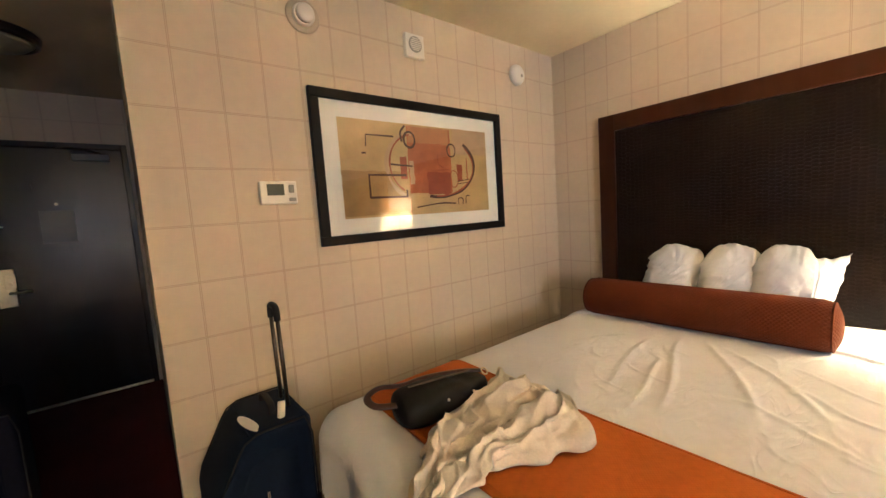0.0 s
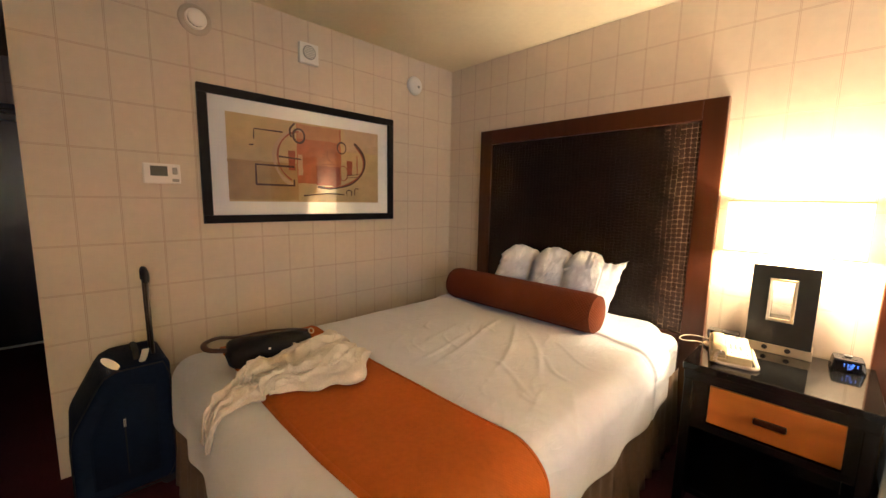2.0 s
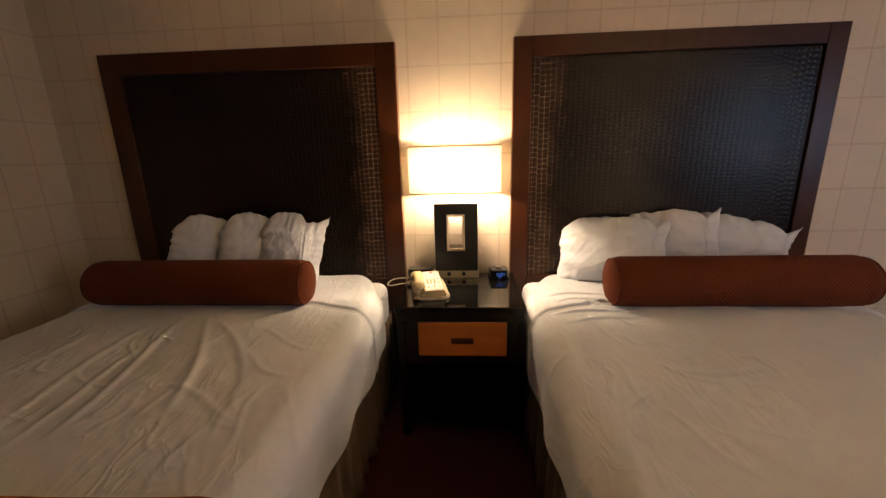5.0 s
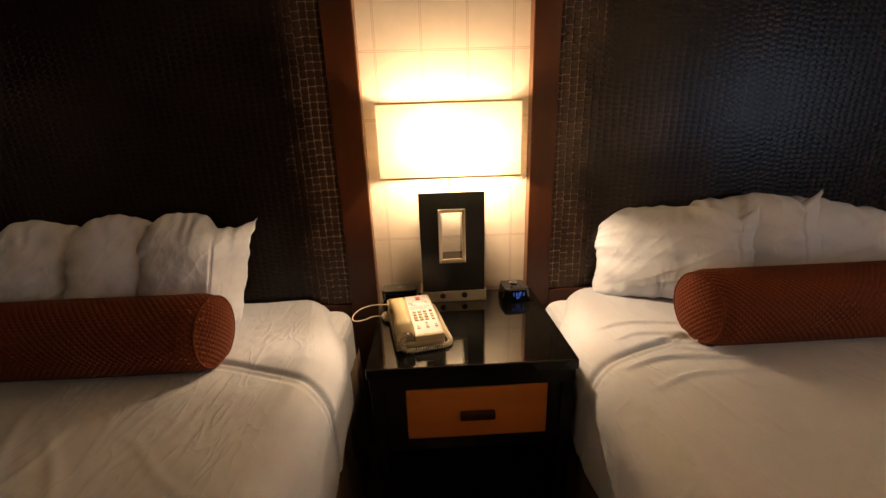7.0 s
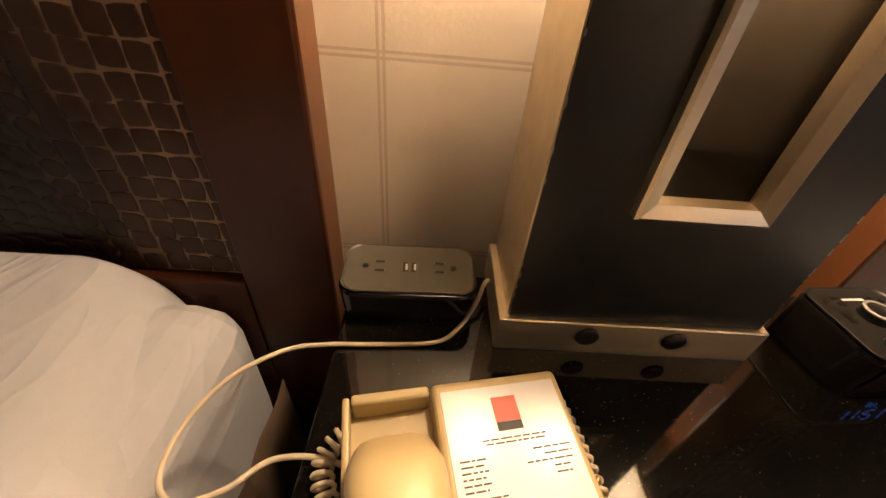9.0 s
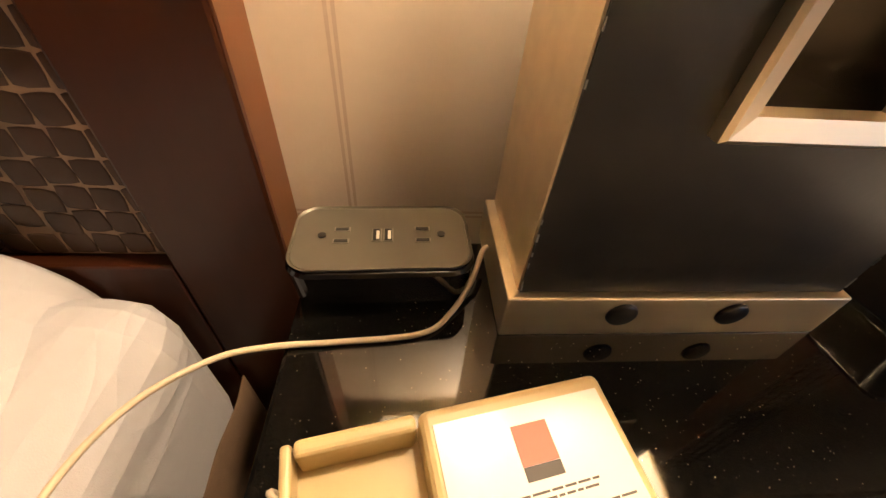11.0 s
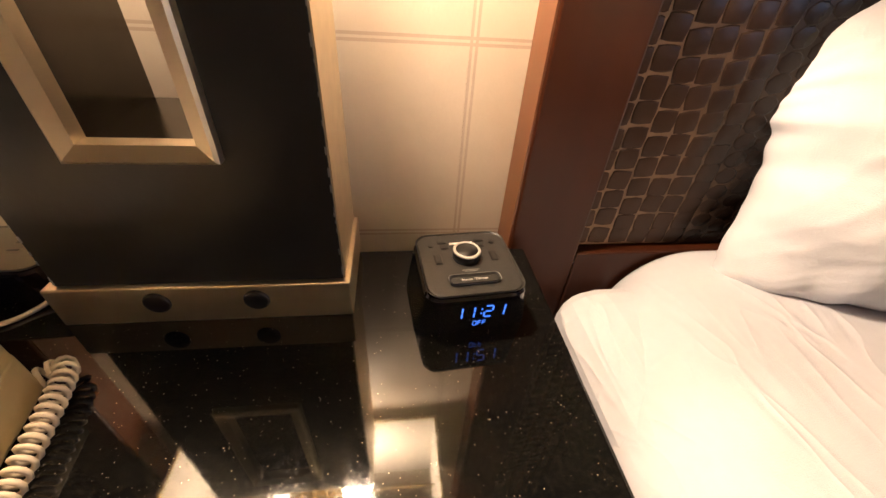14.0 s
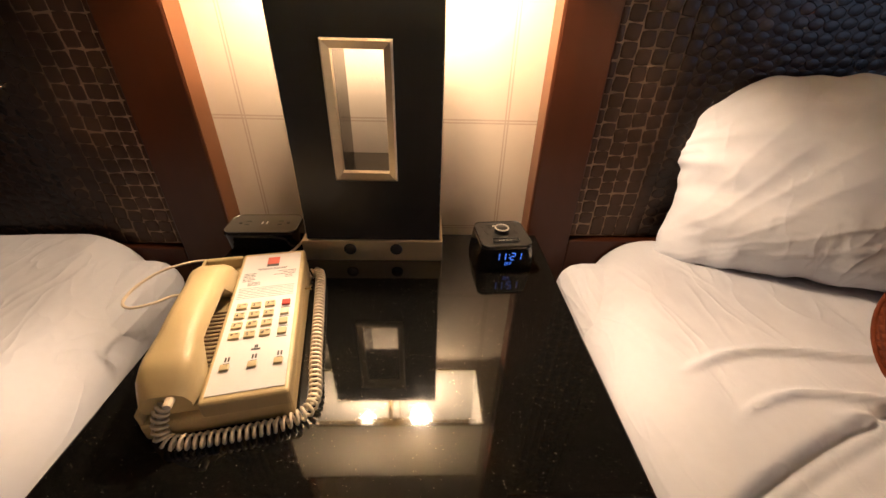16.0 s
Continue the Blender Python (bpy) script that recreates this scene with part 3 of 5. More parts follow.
def ridge(x, y, ax, ay, bx, by, width, height):
    """A soft fold along a line."""
    if x < min(ax, bx) - 0.1 or x > max(ax, bx) + 0.1 or y < min(ay, by) - 0.1 or y > max(ay, by) + 0.1:
        return 0.0
    dx, dy = bx - ax, by - ay
    ll = dx * dx + dy * dy
    t = ((x - ax) * dx + (y - ay) * dy) / ll
    if t < -0.15 or t > 1.15:
        return 0.0
    tt = min(max(t, 0), 1)
    wob = 0.018 * math.sin(5.0 * t + ax * 9)
    d = ((x - ax) * dy - (y - ay) * dx) / math.sqrt(ll) + wob
    fade = max(0.0, 1 - abs(2 * t - 1) ** 3)
    return 0.85 * height * fade * math.exp(-(d / (0.8 * width)) ** 2)


FOLDS1 = ((1.12, -0.62, 1.30, -1.42, 0.016, 0.011), (1.22, -0.60, 1.55, -1.30, 0.018, 0.010), (1.00, -0.66, 1.10, -1.40, 0.02, 0.007), (1.30, -0.66, 1.72, -1.18, 0.016, 0.008),
          (1.55, -0.95, 1.80, -1.10, 0.014, 0.006), (1.42, -1.15, 1.80, -1.32, 0.016, 0.006), (0.80, -0.75, 0.86, -1.35, 0.03, 0.005), (1.15, -0.9, 1.22, -1.5, 0.013, 0.008), (1.50, -0.75, 1.82, -0.92, 0.012, 0.005))
FOLDS2 = ((2.76, -0.40, 3.10, -0.36, 0.007, 0.014), (2.80, -0.47, 3.10, -0.43, 0.006, 0.013), (2.92, -0.49, 3.10, -0.46, 0.006, 0.013), (2.95, -0.53, 3.12, -0.50, 0.006, 0.012), (2.76, -0.60, 3.14, -0.55, 0.008, 0.016), (2.78, -0.70, 3.18, -0.60, 0.012, 0.010),
          (3.05, -1.05, 3.35, -1.02, 0.018, 0.006), (3.0, -1.3, 3.3, -1.6, 0.04, 0.004), (3.4, -0.7, 3.9, -1.0, 0.03, 0.005))


def small_creases(x0, x1, y0, y1, n, seed):
    """Short creases that mostly run from the bolster to the foot."""
    rnd = random.Random(seed)
    out = []
    for i in range(n):
        ax, ay = rnd.uniform(x0, x1), rnd.uniform(y0, y1)
        a, ln = rnd.gauss(-1.1, 0.45), rnd.uniform(0.10, 0.34)
        out.append((ax, ay, ax + ln * math.cos(a), ay + ln * math.sin(a), rnd.uniform(0.007, 0.012), rnd.uniform(0.002, 0.0045)))
    return tuple(out)


FOLDS1 += small_creases(0.7, 1.85, -1.5, -0.6, 34, 3)
FOLDS2 += small_creases(2.75, 3.9, -1.7, -0.6, 26, 8)


def cover_height(folds, seam, cx):
    def fn(x, y, e):
        h = 0.006 * noise.noise((x * 3.1, y * 3.1, cx)) + 0.0022 * noise.noise((x * 11, y * 9, cx + 3)) + 0.0009 * noise.noise((x * 34, y * 26, cx))
        h += sum(ridge(x, y, *f) for f in folds)
        s = seam - 0.35 * (x - cx) ** 2
        h += 0.010 / (1 + math.exp(-(y - s) / 0.003)) - 0.006 * math.exp(-((y - s + 0.004) / 0.005) ** 2) - 0.005 * math.exp(-((y - s + 0.026) / 0.005) ** 2)
        return h
    return fn


def bed(x0, x1, folds, label, tuck):
    y0, y1 = -2.21, -0.055
    b = thing("bed", "queen bed with a pleated tan bed skirt", "bed", group="queen beds")
    part("mattress", box(x0 + 0.03, x1 - 0.03, y0 + 0.03, y1 - 0.003, 0.36, 0.636, 0.06, 4), SHEET, b, "white mattress")
    part("box_spring", box(x0 + 0.035, x1 - 0.035, y0 + 0.035, y1 - 0.003, 0.14, 0.36, 0.02), SKIRT, b)
    for lx in (x0 + 0.15, x1 - 0.15):
        for ly in (y0 + 0.2, y1 - 0.2):
            part("leg", lathe([(0.025, 0.0), (0.03, 0.01), (0.03, 0.14)], pose(lx, ly, 0), 14), BLACKP, b)
    length = (y1 - y0) * 2 + (x1 - x0)

    def skirt(u, v):
        s = u * length
        d = y1 - y0
        wave = 0.012 * math.sin(s * 62) + 0.006 * math.sin(s * 23 + 1)
        z = 0.012 + v * 0.43
        k = wave * (1.15 - v) + 0.018 * (1 - v)
        if s < d:
            return Vector((x0 + 0.028 - k, y1 - 0.004 - s, z))
        if s < d + x1 - x0:
            return Vector((x0 + (s - d), y0 + 0.028 - k, z))
        return Vector((x1 - 0.028 + k, y0 + (s - d - (x1 - x0)) - 0.004, z))
    thicken(part("bed_skirt", grid(520, 5, skirt), SKIRT, b, "pleated tan cloth skirt", True), 0.002)
    cv = solid("bed_sheet", drape(x0, x1, y0, y1, 0.655, 0.10, 0.19, cover_height(folds, -0.40, (x0 + x1) / 2), tuck), SHEET, label, "bed sheet", smooth=True, group="white bed covers")
    thicken(cv, 0.006)
    return b


bed(0.425, 1.955, FOLDS1, "wrinkled white cotton cover tucked over a queen bed", 0.145)
bed(2.664, 4.17, FOLDS2, "smooth white cotton cover tucked over a queen bed", 0.152)


def runner_sheet():
    """The part of the bed where the rust runner lies, hanging over both sides."""
    x0, x1, radius, drop, top = 0.44, 1.955, 0.12, 0.20, 0.655
    arc = radius * math.pi / 2
    xi0, xi1 = x0 + radius, x1 - radius
    base = cover_height(FOLDS1, -0.40, (x0 + x1) / 2)

    def at(u, v):
        sx = xi0 - arc - drop + u * (xi1 - xi0 + 2 * arc + 2 * drop)
        y = -2.035 + v * 0.465 + 0.012 * math.sin(sx * 3.0 + 1) + 0.02 * max(0, sx - 1.6)
        ex = sx - xi1 if sx > xi1 else (sx - xi0 if sx < xi0 else 0.0)
        bx = min(max(sx, xi0), xi1)
        e, sg = abs(ex), (1 if ex > 0 else -1)
        a = min(e / radius, math.pi / 2)
        nrm = Vector((sg * math.sin(a), 0, math.cos(a)))
        p = Vector((bx + sg * radius * math.sin(a), y, top - radius * (1 - math.cos(a)) - max(0, e - arc)))
        yy = -2.09 + radius
        if y < yy:
            q = min((yy - y) / radius, 1.0)
            p.z -= 0.25 * radius * q * q
        lift = 0.022 + 0.006 * noise.noise((sx * 2.5, y * 2.5, 4)) + 0.002 * noise.noise((sx * 9, y * 9, 4))
        edge = min(v, 1 - v)
        lift -= 0.006 * max(0.0, 1 - edge / 0.03)
        return p + nrm * lift
    def hem(v0, v1):
        def edge(u, v):
            return at(u, v0 + (v1 - v0) * v) + Vector((0, 0, 0.0018))
        return grid(130, 2, edge, lambda u, v: (u * 2.1, v * 0.02))
    return grid(130, 46, at, lambda u, v: (u * 2.1, v * 0.465)), hem(0.0, 0.035), hem(0.965, 1.0)


runner = thing("bed_runner", "rust orange woven runner across the foot of the bed", "bed runner")
cloth, hem_a, hem_b = runner_sheet()
thicken(part("cloth", cloth, RUNNER, runner, "", True), 0.008)
for strip in (hem_a, hem_b):
    thicken(part("hem", strip, RUNNER, runner, "", True), 0.0015)

# ---- bolsters and pillows ----


def bolster(x0, x1, y, z, r, tilt=0.0):
    n = x1 - x0
    b = thing("bolster", "long rust brown quilted cylinder bolster on the bed", "bolster", pose(x0, y, z, 0, 0, tilt), "bolsters")

    def side(u, v):
        a = 2 * math.pi * v
        rr = r * (1 - 0.10 * max(0, abs(2 * u - 1) - 0.94) / 0.06 + 0.02 * noise.noise((u * 3, math.cos(a), math.sin(a))))
        z0 = rr * math.sin(a)
        if z0 < -r * 0.86:
            z0 = -r * 0.86 + (z0 + r * 0.86) * 0.3
        return Vector((u * n, rr * math.cos(a) * 1.03, z0))
    part("cover", grid(90, 48, side, lambda u, v: (u * n, v * 2 * math.pi * r)), RUST, b, "", True)
    for x, s in ((0.0, -1), (n, 1)):
        def cap(u, v, x=x, s=s):
            a = 2 * math.pi * u
            rr = r * 0.905 * v
            z0 = rr * math.sin(a)
            z0 = max(z0, -r * 0.86)
            return Vector((x + s * 0.026 * (1 - v ** 2.4), rr * math.cos(a) * 1.03, z0))
        part("end_cap", grid(40, 8, cap, lambda u, v: (v * r * math.cos(6.283 * u), v * r * math.sin(6.283 * u))), RUST, b, "", True)
        ring = [Vector((x, r * 0.91 * math.cos(a) * 1.03, max(r * 0.91 * math.sin(a), -r * 0.87))) for a in (2 * math.pi * i / 48 for i in range(49))]
        part("piping", tube(ring, 0.0035, 6), RUST, b, "", True)
    return b


bolster(0.550, 1.610, -0.462, 0.760, 0.112)
bolster(3.05, 4.12, -0.46, 0.760, 0.115)


def pillow(w, h, t, m, seed, label, soft=0.1, hem=0.52):
    """A standing pillow: width x, height z, thickness y; plump with a rounded closed end at -x and an open hem at +x, sewn at hem."""
    p = thing("pillow", label, "pillow", m, "white pillows")

    def outline(a):
        """Height of the upper edge across the width: a dome, a dip at the seam and a pointed corner."""
        dome = 1.0 - soft * (a + 0.15) ** 2 - 0.20 * max(0.0, -a - 0.55) ** 1.6 / 0.28
        if a < hem:
            return dome - 0.075 * math.exp(-((a - hem) / 0.11) ** 2)
        k = (a - hem) / (1 - hem)
        start = 1.0 - soft * (hem + 0.15) ** 2 - 0.075
        return start + (1.0 - start) * k ** 1.5

    def face(sign):
        def at(u, v):
            a, c = 2 * u - 1, 2 * v - 1
            full = ((1 - abs(a) ** 3.0) * (1 - abs(c) ** 2.6)) ** 0.55
            flat = max(0.0, (a - hem) / (1 - hem))
            full *= 1 - 0.45 * flat
            x = w / 2 * a * (1 - 0.07 * (1 - c * c)) + 0.012 * flat * c * c - 0.045 * max(0.0, a) * max(0.0, -c) ** 1.4
            z = h / 2 * c + h * (outline(a) - 1) * c ** 1.5 if c > 0 else h / 2 * c * (1 - 0.05 * (1 - a * a))
            y = sign * t / 2 * full
            broad = 0.013 * noise.noise((a * 1.4, c * 1.4, seed)) + 0.008 * noise.noise((a * 3, c * 3, seed + 5))
            fan = math.atan2(c + 1.25, a + 1.35)
            pleat = (1 - abs(noise.noise((fan * 9.0, math.hypot(a, c) * 1.1, seed + 9)))) ** 7 * 0.0022
            fine = (1 - abs(noise.noise((a * 4.5 + c * 3, c * 4.5 - a, seed + 14)))) ** 9 * 0.0008
            pucker = 0.008 * math.sin(19 * a + 5 * noise.noise((a * 2, c, seed))) * max(0.0, abs(c) - 0.5) / 0.5
            pucker += 0.006 * math.sin(15 * c + 4 * noise.noise((a, c * 2, seed + 2))) * max(0.0, -a - 0.45) / 0.55
            seam = -0.006 * math.exp(-((a - hem) / 0.022) ** 2)
            y += sign * (broad + pleat + fine + pucker + seam) * max(0.0, full) ** 0.5
            y += 0.016 * flat * math.sin(4.2 * c + seed)
            z += (0.016 * noise.noise((a * 2.1, seed, 0.0)) + 0.008 * noise.noise((a * 7, seed, 2.0))) * abs(c)
            x += (0.012 * noise.noise((c * 2.3, seed, 1.0)) + 0.007 * noise.noise((c * 7, seed, 4.0))) * abs(a)
            return Vector((x, y, z + h / 2))
        return at
    bmc = grid(120, 96, face(1))
    join(bmc, grid(120, 96, face(-1)))
    bmesh.ops.remove_doubles(bmc, verts=bmc.verts, dist=0.0008)
    case = part("case", bmc, PILLOW, p, "", True)
    front = face(-1)
    line = [front((hem + 1) / 2 + 0.002 * math.sin(k), 0.03 + 0.94 * k / 40) + Vector((0, -0.0006, 0)) for k in range(41)]
    part("hem_stitching", tube(line, 0.0016, 5), PILLOW, case, "stitched hem line", True)
    return p


TOPB = 0.662
pillow(0.37, 0.40, 0.19, pose(0.905, -0.272, TOPB + 0.004, -10, 18, 20), 1.0, "white pillow leaning in a row against the headboard", 0.17, 0.50)
pillow(0.36, 0.41, 0.20, pose(1.205, -0.272, TOPB, -10, 11, 22), 2.0, "white pillow standing between two other pillows", 0.19, 0.48)
pillow(0.335, 0.41, 0.20, pose(1.418, -0.272, TOPB + 0.002, -10, 11, 20), 3.0, "white pillow with a pointed corner against the headboard", 0.19, 0.34)
pillow(0.55, 0.36, 0.18, pose(3.136, -0.205, TOPB - 0.004, -18, -4, -24), 4.0, "plump white pillow leaning on the headboard", 0.05, 0.80)
pillow(0.50, 0.385, 0.15, pose(3.435, -0.195, TOPB, -18, -7, -22), 5.0, "white pillow tucked behind a bolster", 0.05, 0.75)
pillow(0.54, 0.355, 0.15, pose(3.73, -0.205, TOPB, -20, 9, -14), 6.0, "slumped white pillow beside another pillow", 0.06, 0.8)

# ---- nightstand ----
NX0, NX1, NY0, NTOP = 2.055, 2.648, -0.58, 0.68
ns = thing("nightstand", "black lacquered nightstand with one orange drawer", "nightstand", pose(NX0, 0, 0))
nw = NX1 - NX0
part("granite_top", box(0.0, nw, NY0, -0.060, NTOP - 0.032, NTOP, 0.0035, 2), STONE, ns, "polished black granite top with bright flecks")
part("apron", box(0.006, nw - 0.006, NY0 + 0.006, -0.066, NTOP - 0.075, NTOP - 0.0325, 0.002), BLACK, ns)
part("side_panel", box(0.008, 0.045, NY0 + 0.008, -0.066, 0.0, NTOP - 0.076, 0.002), BLACK, ns)
part("side_panel", box(nw - 0.045, nw - 0.008, NY0 + 0.008, -0.066, 0.0, NTOP - 0.076, 0.002), BLACK, ns)
part("back_panel", box(0.046, nw - 0.046, -0.086, -0.068, 0.05, NTOP - 0.076), BLACK, ns)
part("front_stile", box(0.046, 0.104, NY0 + 0.010, NY0 + 0.03, 0.425, NTOP - 0.076, 0.001), BLACK, ns)
part("front_stile", box(nw - 0.082, nw - 0.046, NY0 + 0.010, NY0 + 0.03, 0.425, NTOP - 0.076, 0.001), BLACK, ns)
part("shelf", box(0.046, nw - 0.046, NY0 + 0.012, -0.087, 0.39, 0.4245, 0.002), BLACK, ns)
part("bottom_shelf", box(0.046, nw - 0.046, NY0 + 0.03, -0.087, 0.06, 0.09, 0.002), BLACK, ns)
drawer = part("drawer", box(0.1055, nw - 0.0835, NY0 + 0.006, NY0 + 0.026, 0.436, 0.602, 0.003), ORANGE, ns, "orange-stained wooden drawer front")
dc = (0.1055 + nw - 0.0835) / 2
bmh = box(dc - 0.051, dc + 0.051, NY0 - 0.016, NY0 + 0.0055, 0.505, 0.529, 0.006, 3)
part("handle", bmh, WOOD, drawer, "dark wooden bar handle")

# ---- table lamp ----
LX = 2.327
tl = thing("table_lamp", "lit table lamp with a rectangular white shade and black slab base", "table lamp", pose(LX, -0.1, NTOP))
bw = 0.124
foot = part("metal_foot", box(-bw, bw, -0.06, 0.05, 0.0, 0.041, 0.0015), SILVER, tl, "brushed nickel foot with two knobs")
for kx in (-0.0405, 0.0415):
    part("knob", lathe([(0.0, 0.0026), (0.009, 0.0026), (0.0106, 0.0018), (0.0112, 0.0)], pose(kx, -0.060, 0.0245, 90, 0, 0), 24), BLACKP, foot, "round black switch knob", True)
ph0, ph1, hx0, hx1, hz0, hz1, py0, py1 = 0.0415, 0.412, -0.049, 0.0485, 0.155, 0.355, -0.054, 0.046
sl0, sl1 = -0.1165, 0.1195
slab = box(sl0 + 0.0015, hx0 + 0.004, py0, py1, ph0, ph1)
box(hx1 - 0.004, sl1 - 0.0015, py0, py1, ph0, ph1, bm=slab)
box(hx0 + 0.004, hx1 - 0.004, py0, py1, ph0, hz0 + 0.004, bm=slab)
box(hx0 + 0.004, hx1 - 0.004, py0, py1, hz1 - 0.004, ph1, bm=slab)
slabob = part("slab", slab, LAMPBLACK, tl, "black wooden slab with worn edges and a framed slot")
part("side_strip", box(sl0, sl0 + 0.0017, py0 + 0.0015, py1, ph0, ph1), SILVER, slabob, "nickel side face")
part("side_strip", box(sl1 - 0.0017, sl1, py0 + 0.0015, py1, ph0, ph1), SILVER, slabob, "nickel side face")
part("top_strip", box(sl0 - 0.001, sl1 + 0.001, py0 - 0.0005, py1, ph1, ph1 + 0.003, 0.0005), SILVER, slabob)
q = 0.0125


def mitred(c0, c1, d0, d1):
    """One side of the slot frame, from outer corners c0-c1 to inner corners d0-d1, sloping inwards."""
    own = bmesh.new()
    f0, f1 = py0 - 0.010, py0 + 0.006
    k0, k1 = [c.lerp(d, 0.2) for c, d in ((c0, d0), (c1, d1))]
    loops = [[own.verts.new((p.x, y, p.y)) for p, y in ((a, f1), (a, f0 + 0.002), (k, f0), (b, f0 + 0.0035), (b, f1))] for a, k, b in ((c0, k0, d0), (c1, k1, d1))]
    for i in range(5):
        own.faces.new((loops[0][i], loops[0][(i + 1) % 5], loops[1][(i + 1) % 5], loops[1][i]))
    own.faces.new(loops[0])
    own.faces.new(loops[1])
    return own


fo = [Vector(c) for c in ((hx0, hz0), (hx1, hz0), (hx1, hz1), (hx0, hz1))]
fi = [Vector(c) for c in ((hx0 + q, hz0 + q), (hx1 - q, hz0 + q), (hx1 - q, hz1 - q), (hx0 + q, hz1 - q))]
for i in range(4):
    k = (i + 1) % 4
    part("slot_frame", mitred(fo[i], fo[k], fi[i], fi[k]), SILVER, slabob, "brushed nickel slot frame")
g = 0.0105
for a0, a1, c0, c1 in ((hx0 + 0.005, hx0 + g, hz0 + 0.005, hz1 - 0.005), (hx1 - g, hx1 - 0.005, hz0 + 0.005, hz1 - 0.005), (hx0 + g, hx1 - g, hz0 + 0.005, hz0 + g), (hx0 + g, hx1 - g, hz1 - g, hz1 - 0.005)):
    part("slot_lining", box(a0, a1, py0 + 0.0065, py1 + 0.002, c0, c1), LINING, slabob, "dark metal slot lining")
# bits of chipped paint along the slab edge
random.seed(5)
bmc = bmesh.new()
for i in range(46):
    zc = ph0 + (ph1 - ph0) * random.random() ** 1.4
    sx = random.choice((-1, 1))
    s = random.uniform(0.0006, 0.0016)
    xx = (sl1 if sx > 0 else sl0) - sx * (0.0012 + 0.4 * s)
    box(xx - s * 0.5, xx + s * 0.5, py0 - 0.0004, py0 + 0.0006, zc - s * random.uniform(0.8, 3), zc + s * random.uniform(0.8, 3), bm=bmc)
tagged(part("paint_chips", bmc, GREYP, slabob, "pale chipped edge paint"), kind="stuff")
stem = part("stem", lathe([(0.006, ph1 + 0.003), (0.006, 0.585)], None, 16), BRASS, tl, "thin brass stem", True)
part("socket_bar", box(-0.095, 0.095, -0.008, 0.008, 0.572, 0.584, 0.003), BRASS, tl)
for bx, bz in ((-0.065, 0.010), (0.081, -0.022)):
    bulb = part("bulb", lathe([(0.0, 0.0), (0.012, 0.002), (0.021, 0.012), (0.024, 0.022), (0.021, 0.034), (0.013, 0.044), (0.012, 0.05)], pose(bx, 0, 0.5575 + bz), 24), BULB, tl, "glowing frosted bulb", True)
    bulb.visible_shadow = False
    part("socket", lathe([(0.014, 0.6075), (0.016, 0.6125), (0.016, 0.6375), (0.0, 0.6425)], pose(bx, 0, bz), 18), BRASS, tl)
S0, S1, SW, SD = 0.468, 0.708, 0.2375, 0.083
sh = bmesh.new()
corners = ((-1, -1), (1, -1), (1, 1), (-1, 1))
outer = [[sh.verts.new((sx * SW, sy * SD, z)) for sx, sy in corners] for z in (S0, S1)]
inner = [[sh.verts.new((sx * (SW - 0.0015), sy * (SD - 0.0015), z)) for sx, sy in corners] for z in (S0, S1)]
for i in range(4):
    k = (i + 1) % 4
    sh.faces.new((outer[0][i], outer[0][k], outer[1][k], outer[1][i]))
    sh.faces.new((inner[0][i], inner[1][i], inner[1][k], inner[0][k]))
    for b in (0, 1):
        sh.faces.new((outer[b][i], inner[b][i], inner[b][k], outer[b][k]))
shade = part("shade", sh, SHADE, tl, "rectangular white fabric shade, brightly lit")
for z in (S0, S1):
    for s in (-1, 1):
        part("trim_rod", box(-SW - 0.001, SW + 0.001, s * SD - 0.002, s * SD + 0.002, z - 0.003, z + 0.003, 0.001), BRASS, shade, "gold shade edging")
        part("trim_rod", box(s * SW - 0.002, s * SW + 0.002, -SD + 0.002, SD - 0.002, z - 0.003, z + 0.003, 0.001), BRASS, shade, "gold shade edging")
for sx in (-1, 1):
    part("shade_spider", tube([Vector((sx * 0.094, 0, 0.578)), Vector((sx * (SW - 0.002), 0, 0.578))], 0.0016, 6), BRASS, tl, "thin brass shade wire")
    part("shade_spider", tube([Vector((0, sx * 0.006, 0.582)), Vector((0, sx * (SD - 0.002), 0.582))], 0.0016, 6), BRASS, tl, "thin brass shade wire")
part("pull_chain", tube([Vector((0.03, -0.02, 0.415 + 0.16)), Vector((0.028, -0.022, 0.43))], 0.0016, 6), BRASS, tl)

# ---- outlet box ----
ob = thing("power_outlet_box", "black desktop power outlet with two sockets and two ports", "power strip", pose(2.119, -0.1015, NTOP, 0, 0, 2))


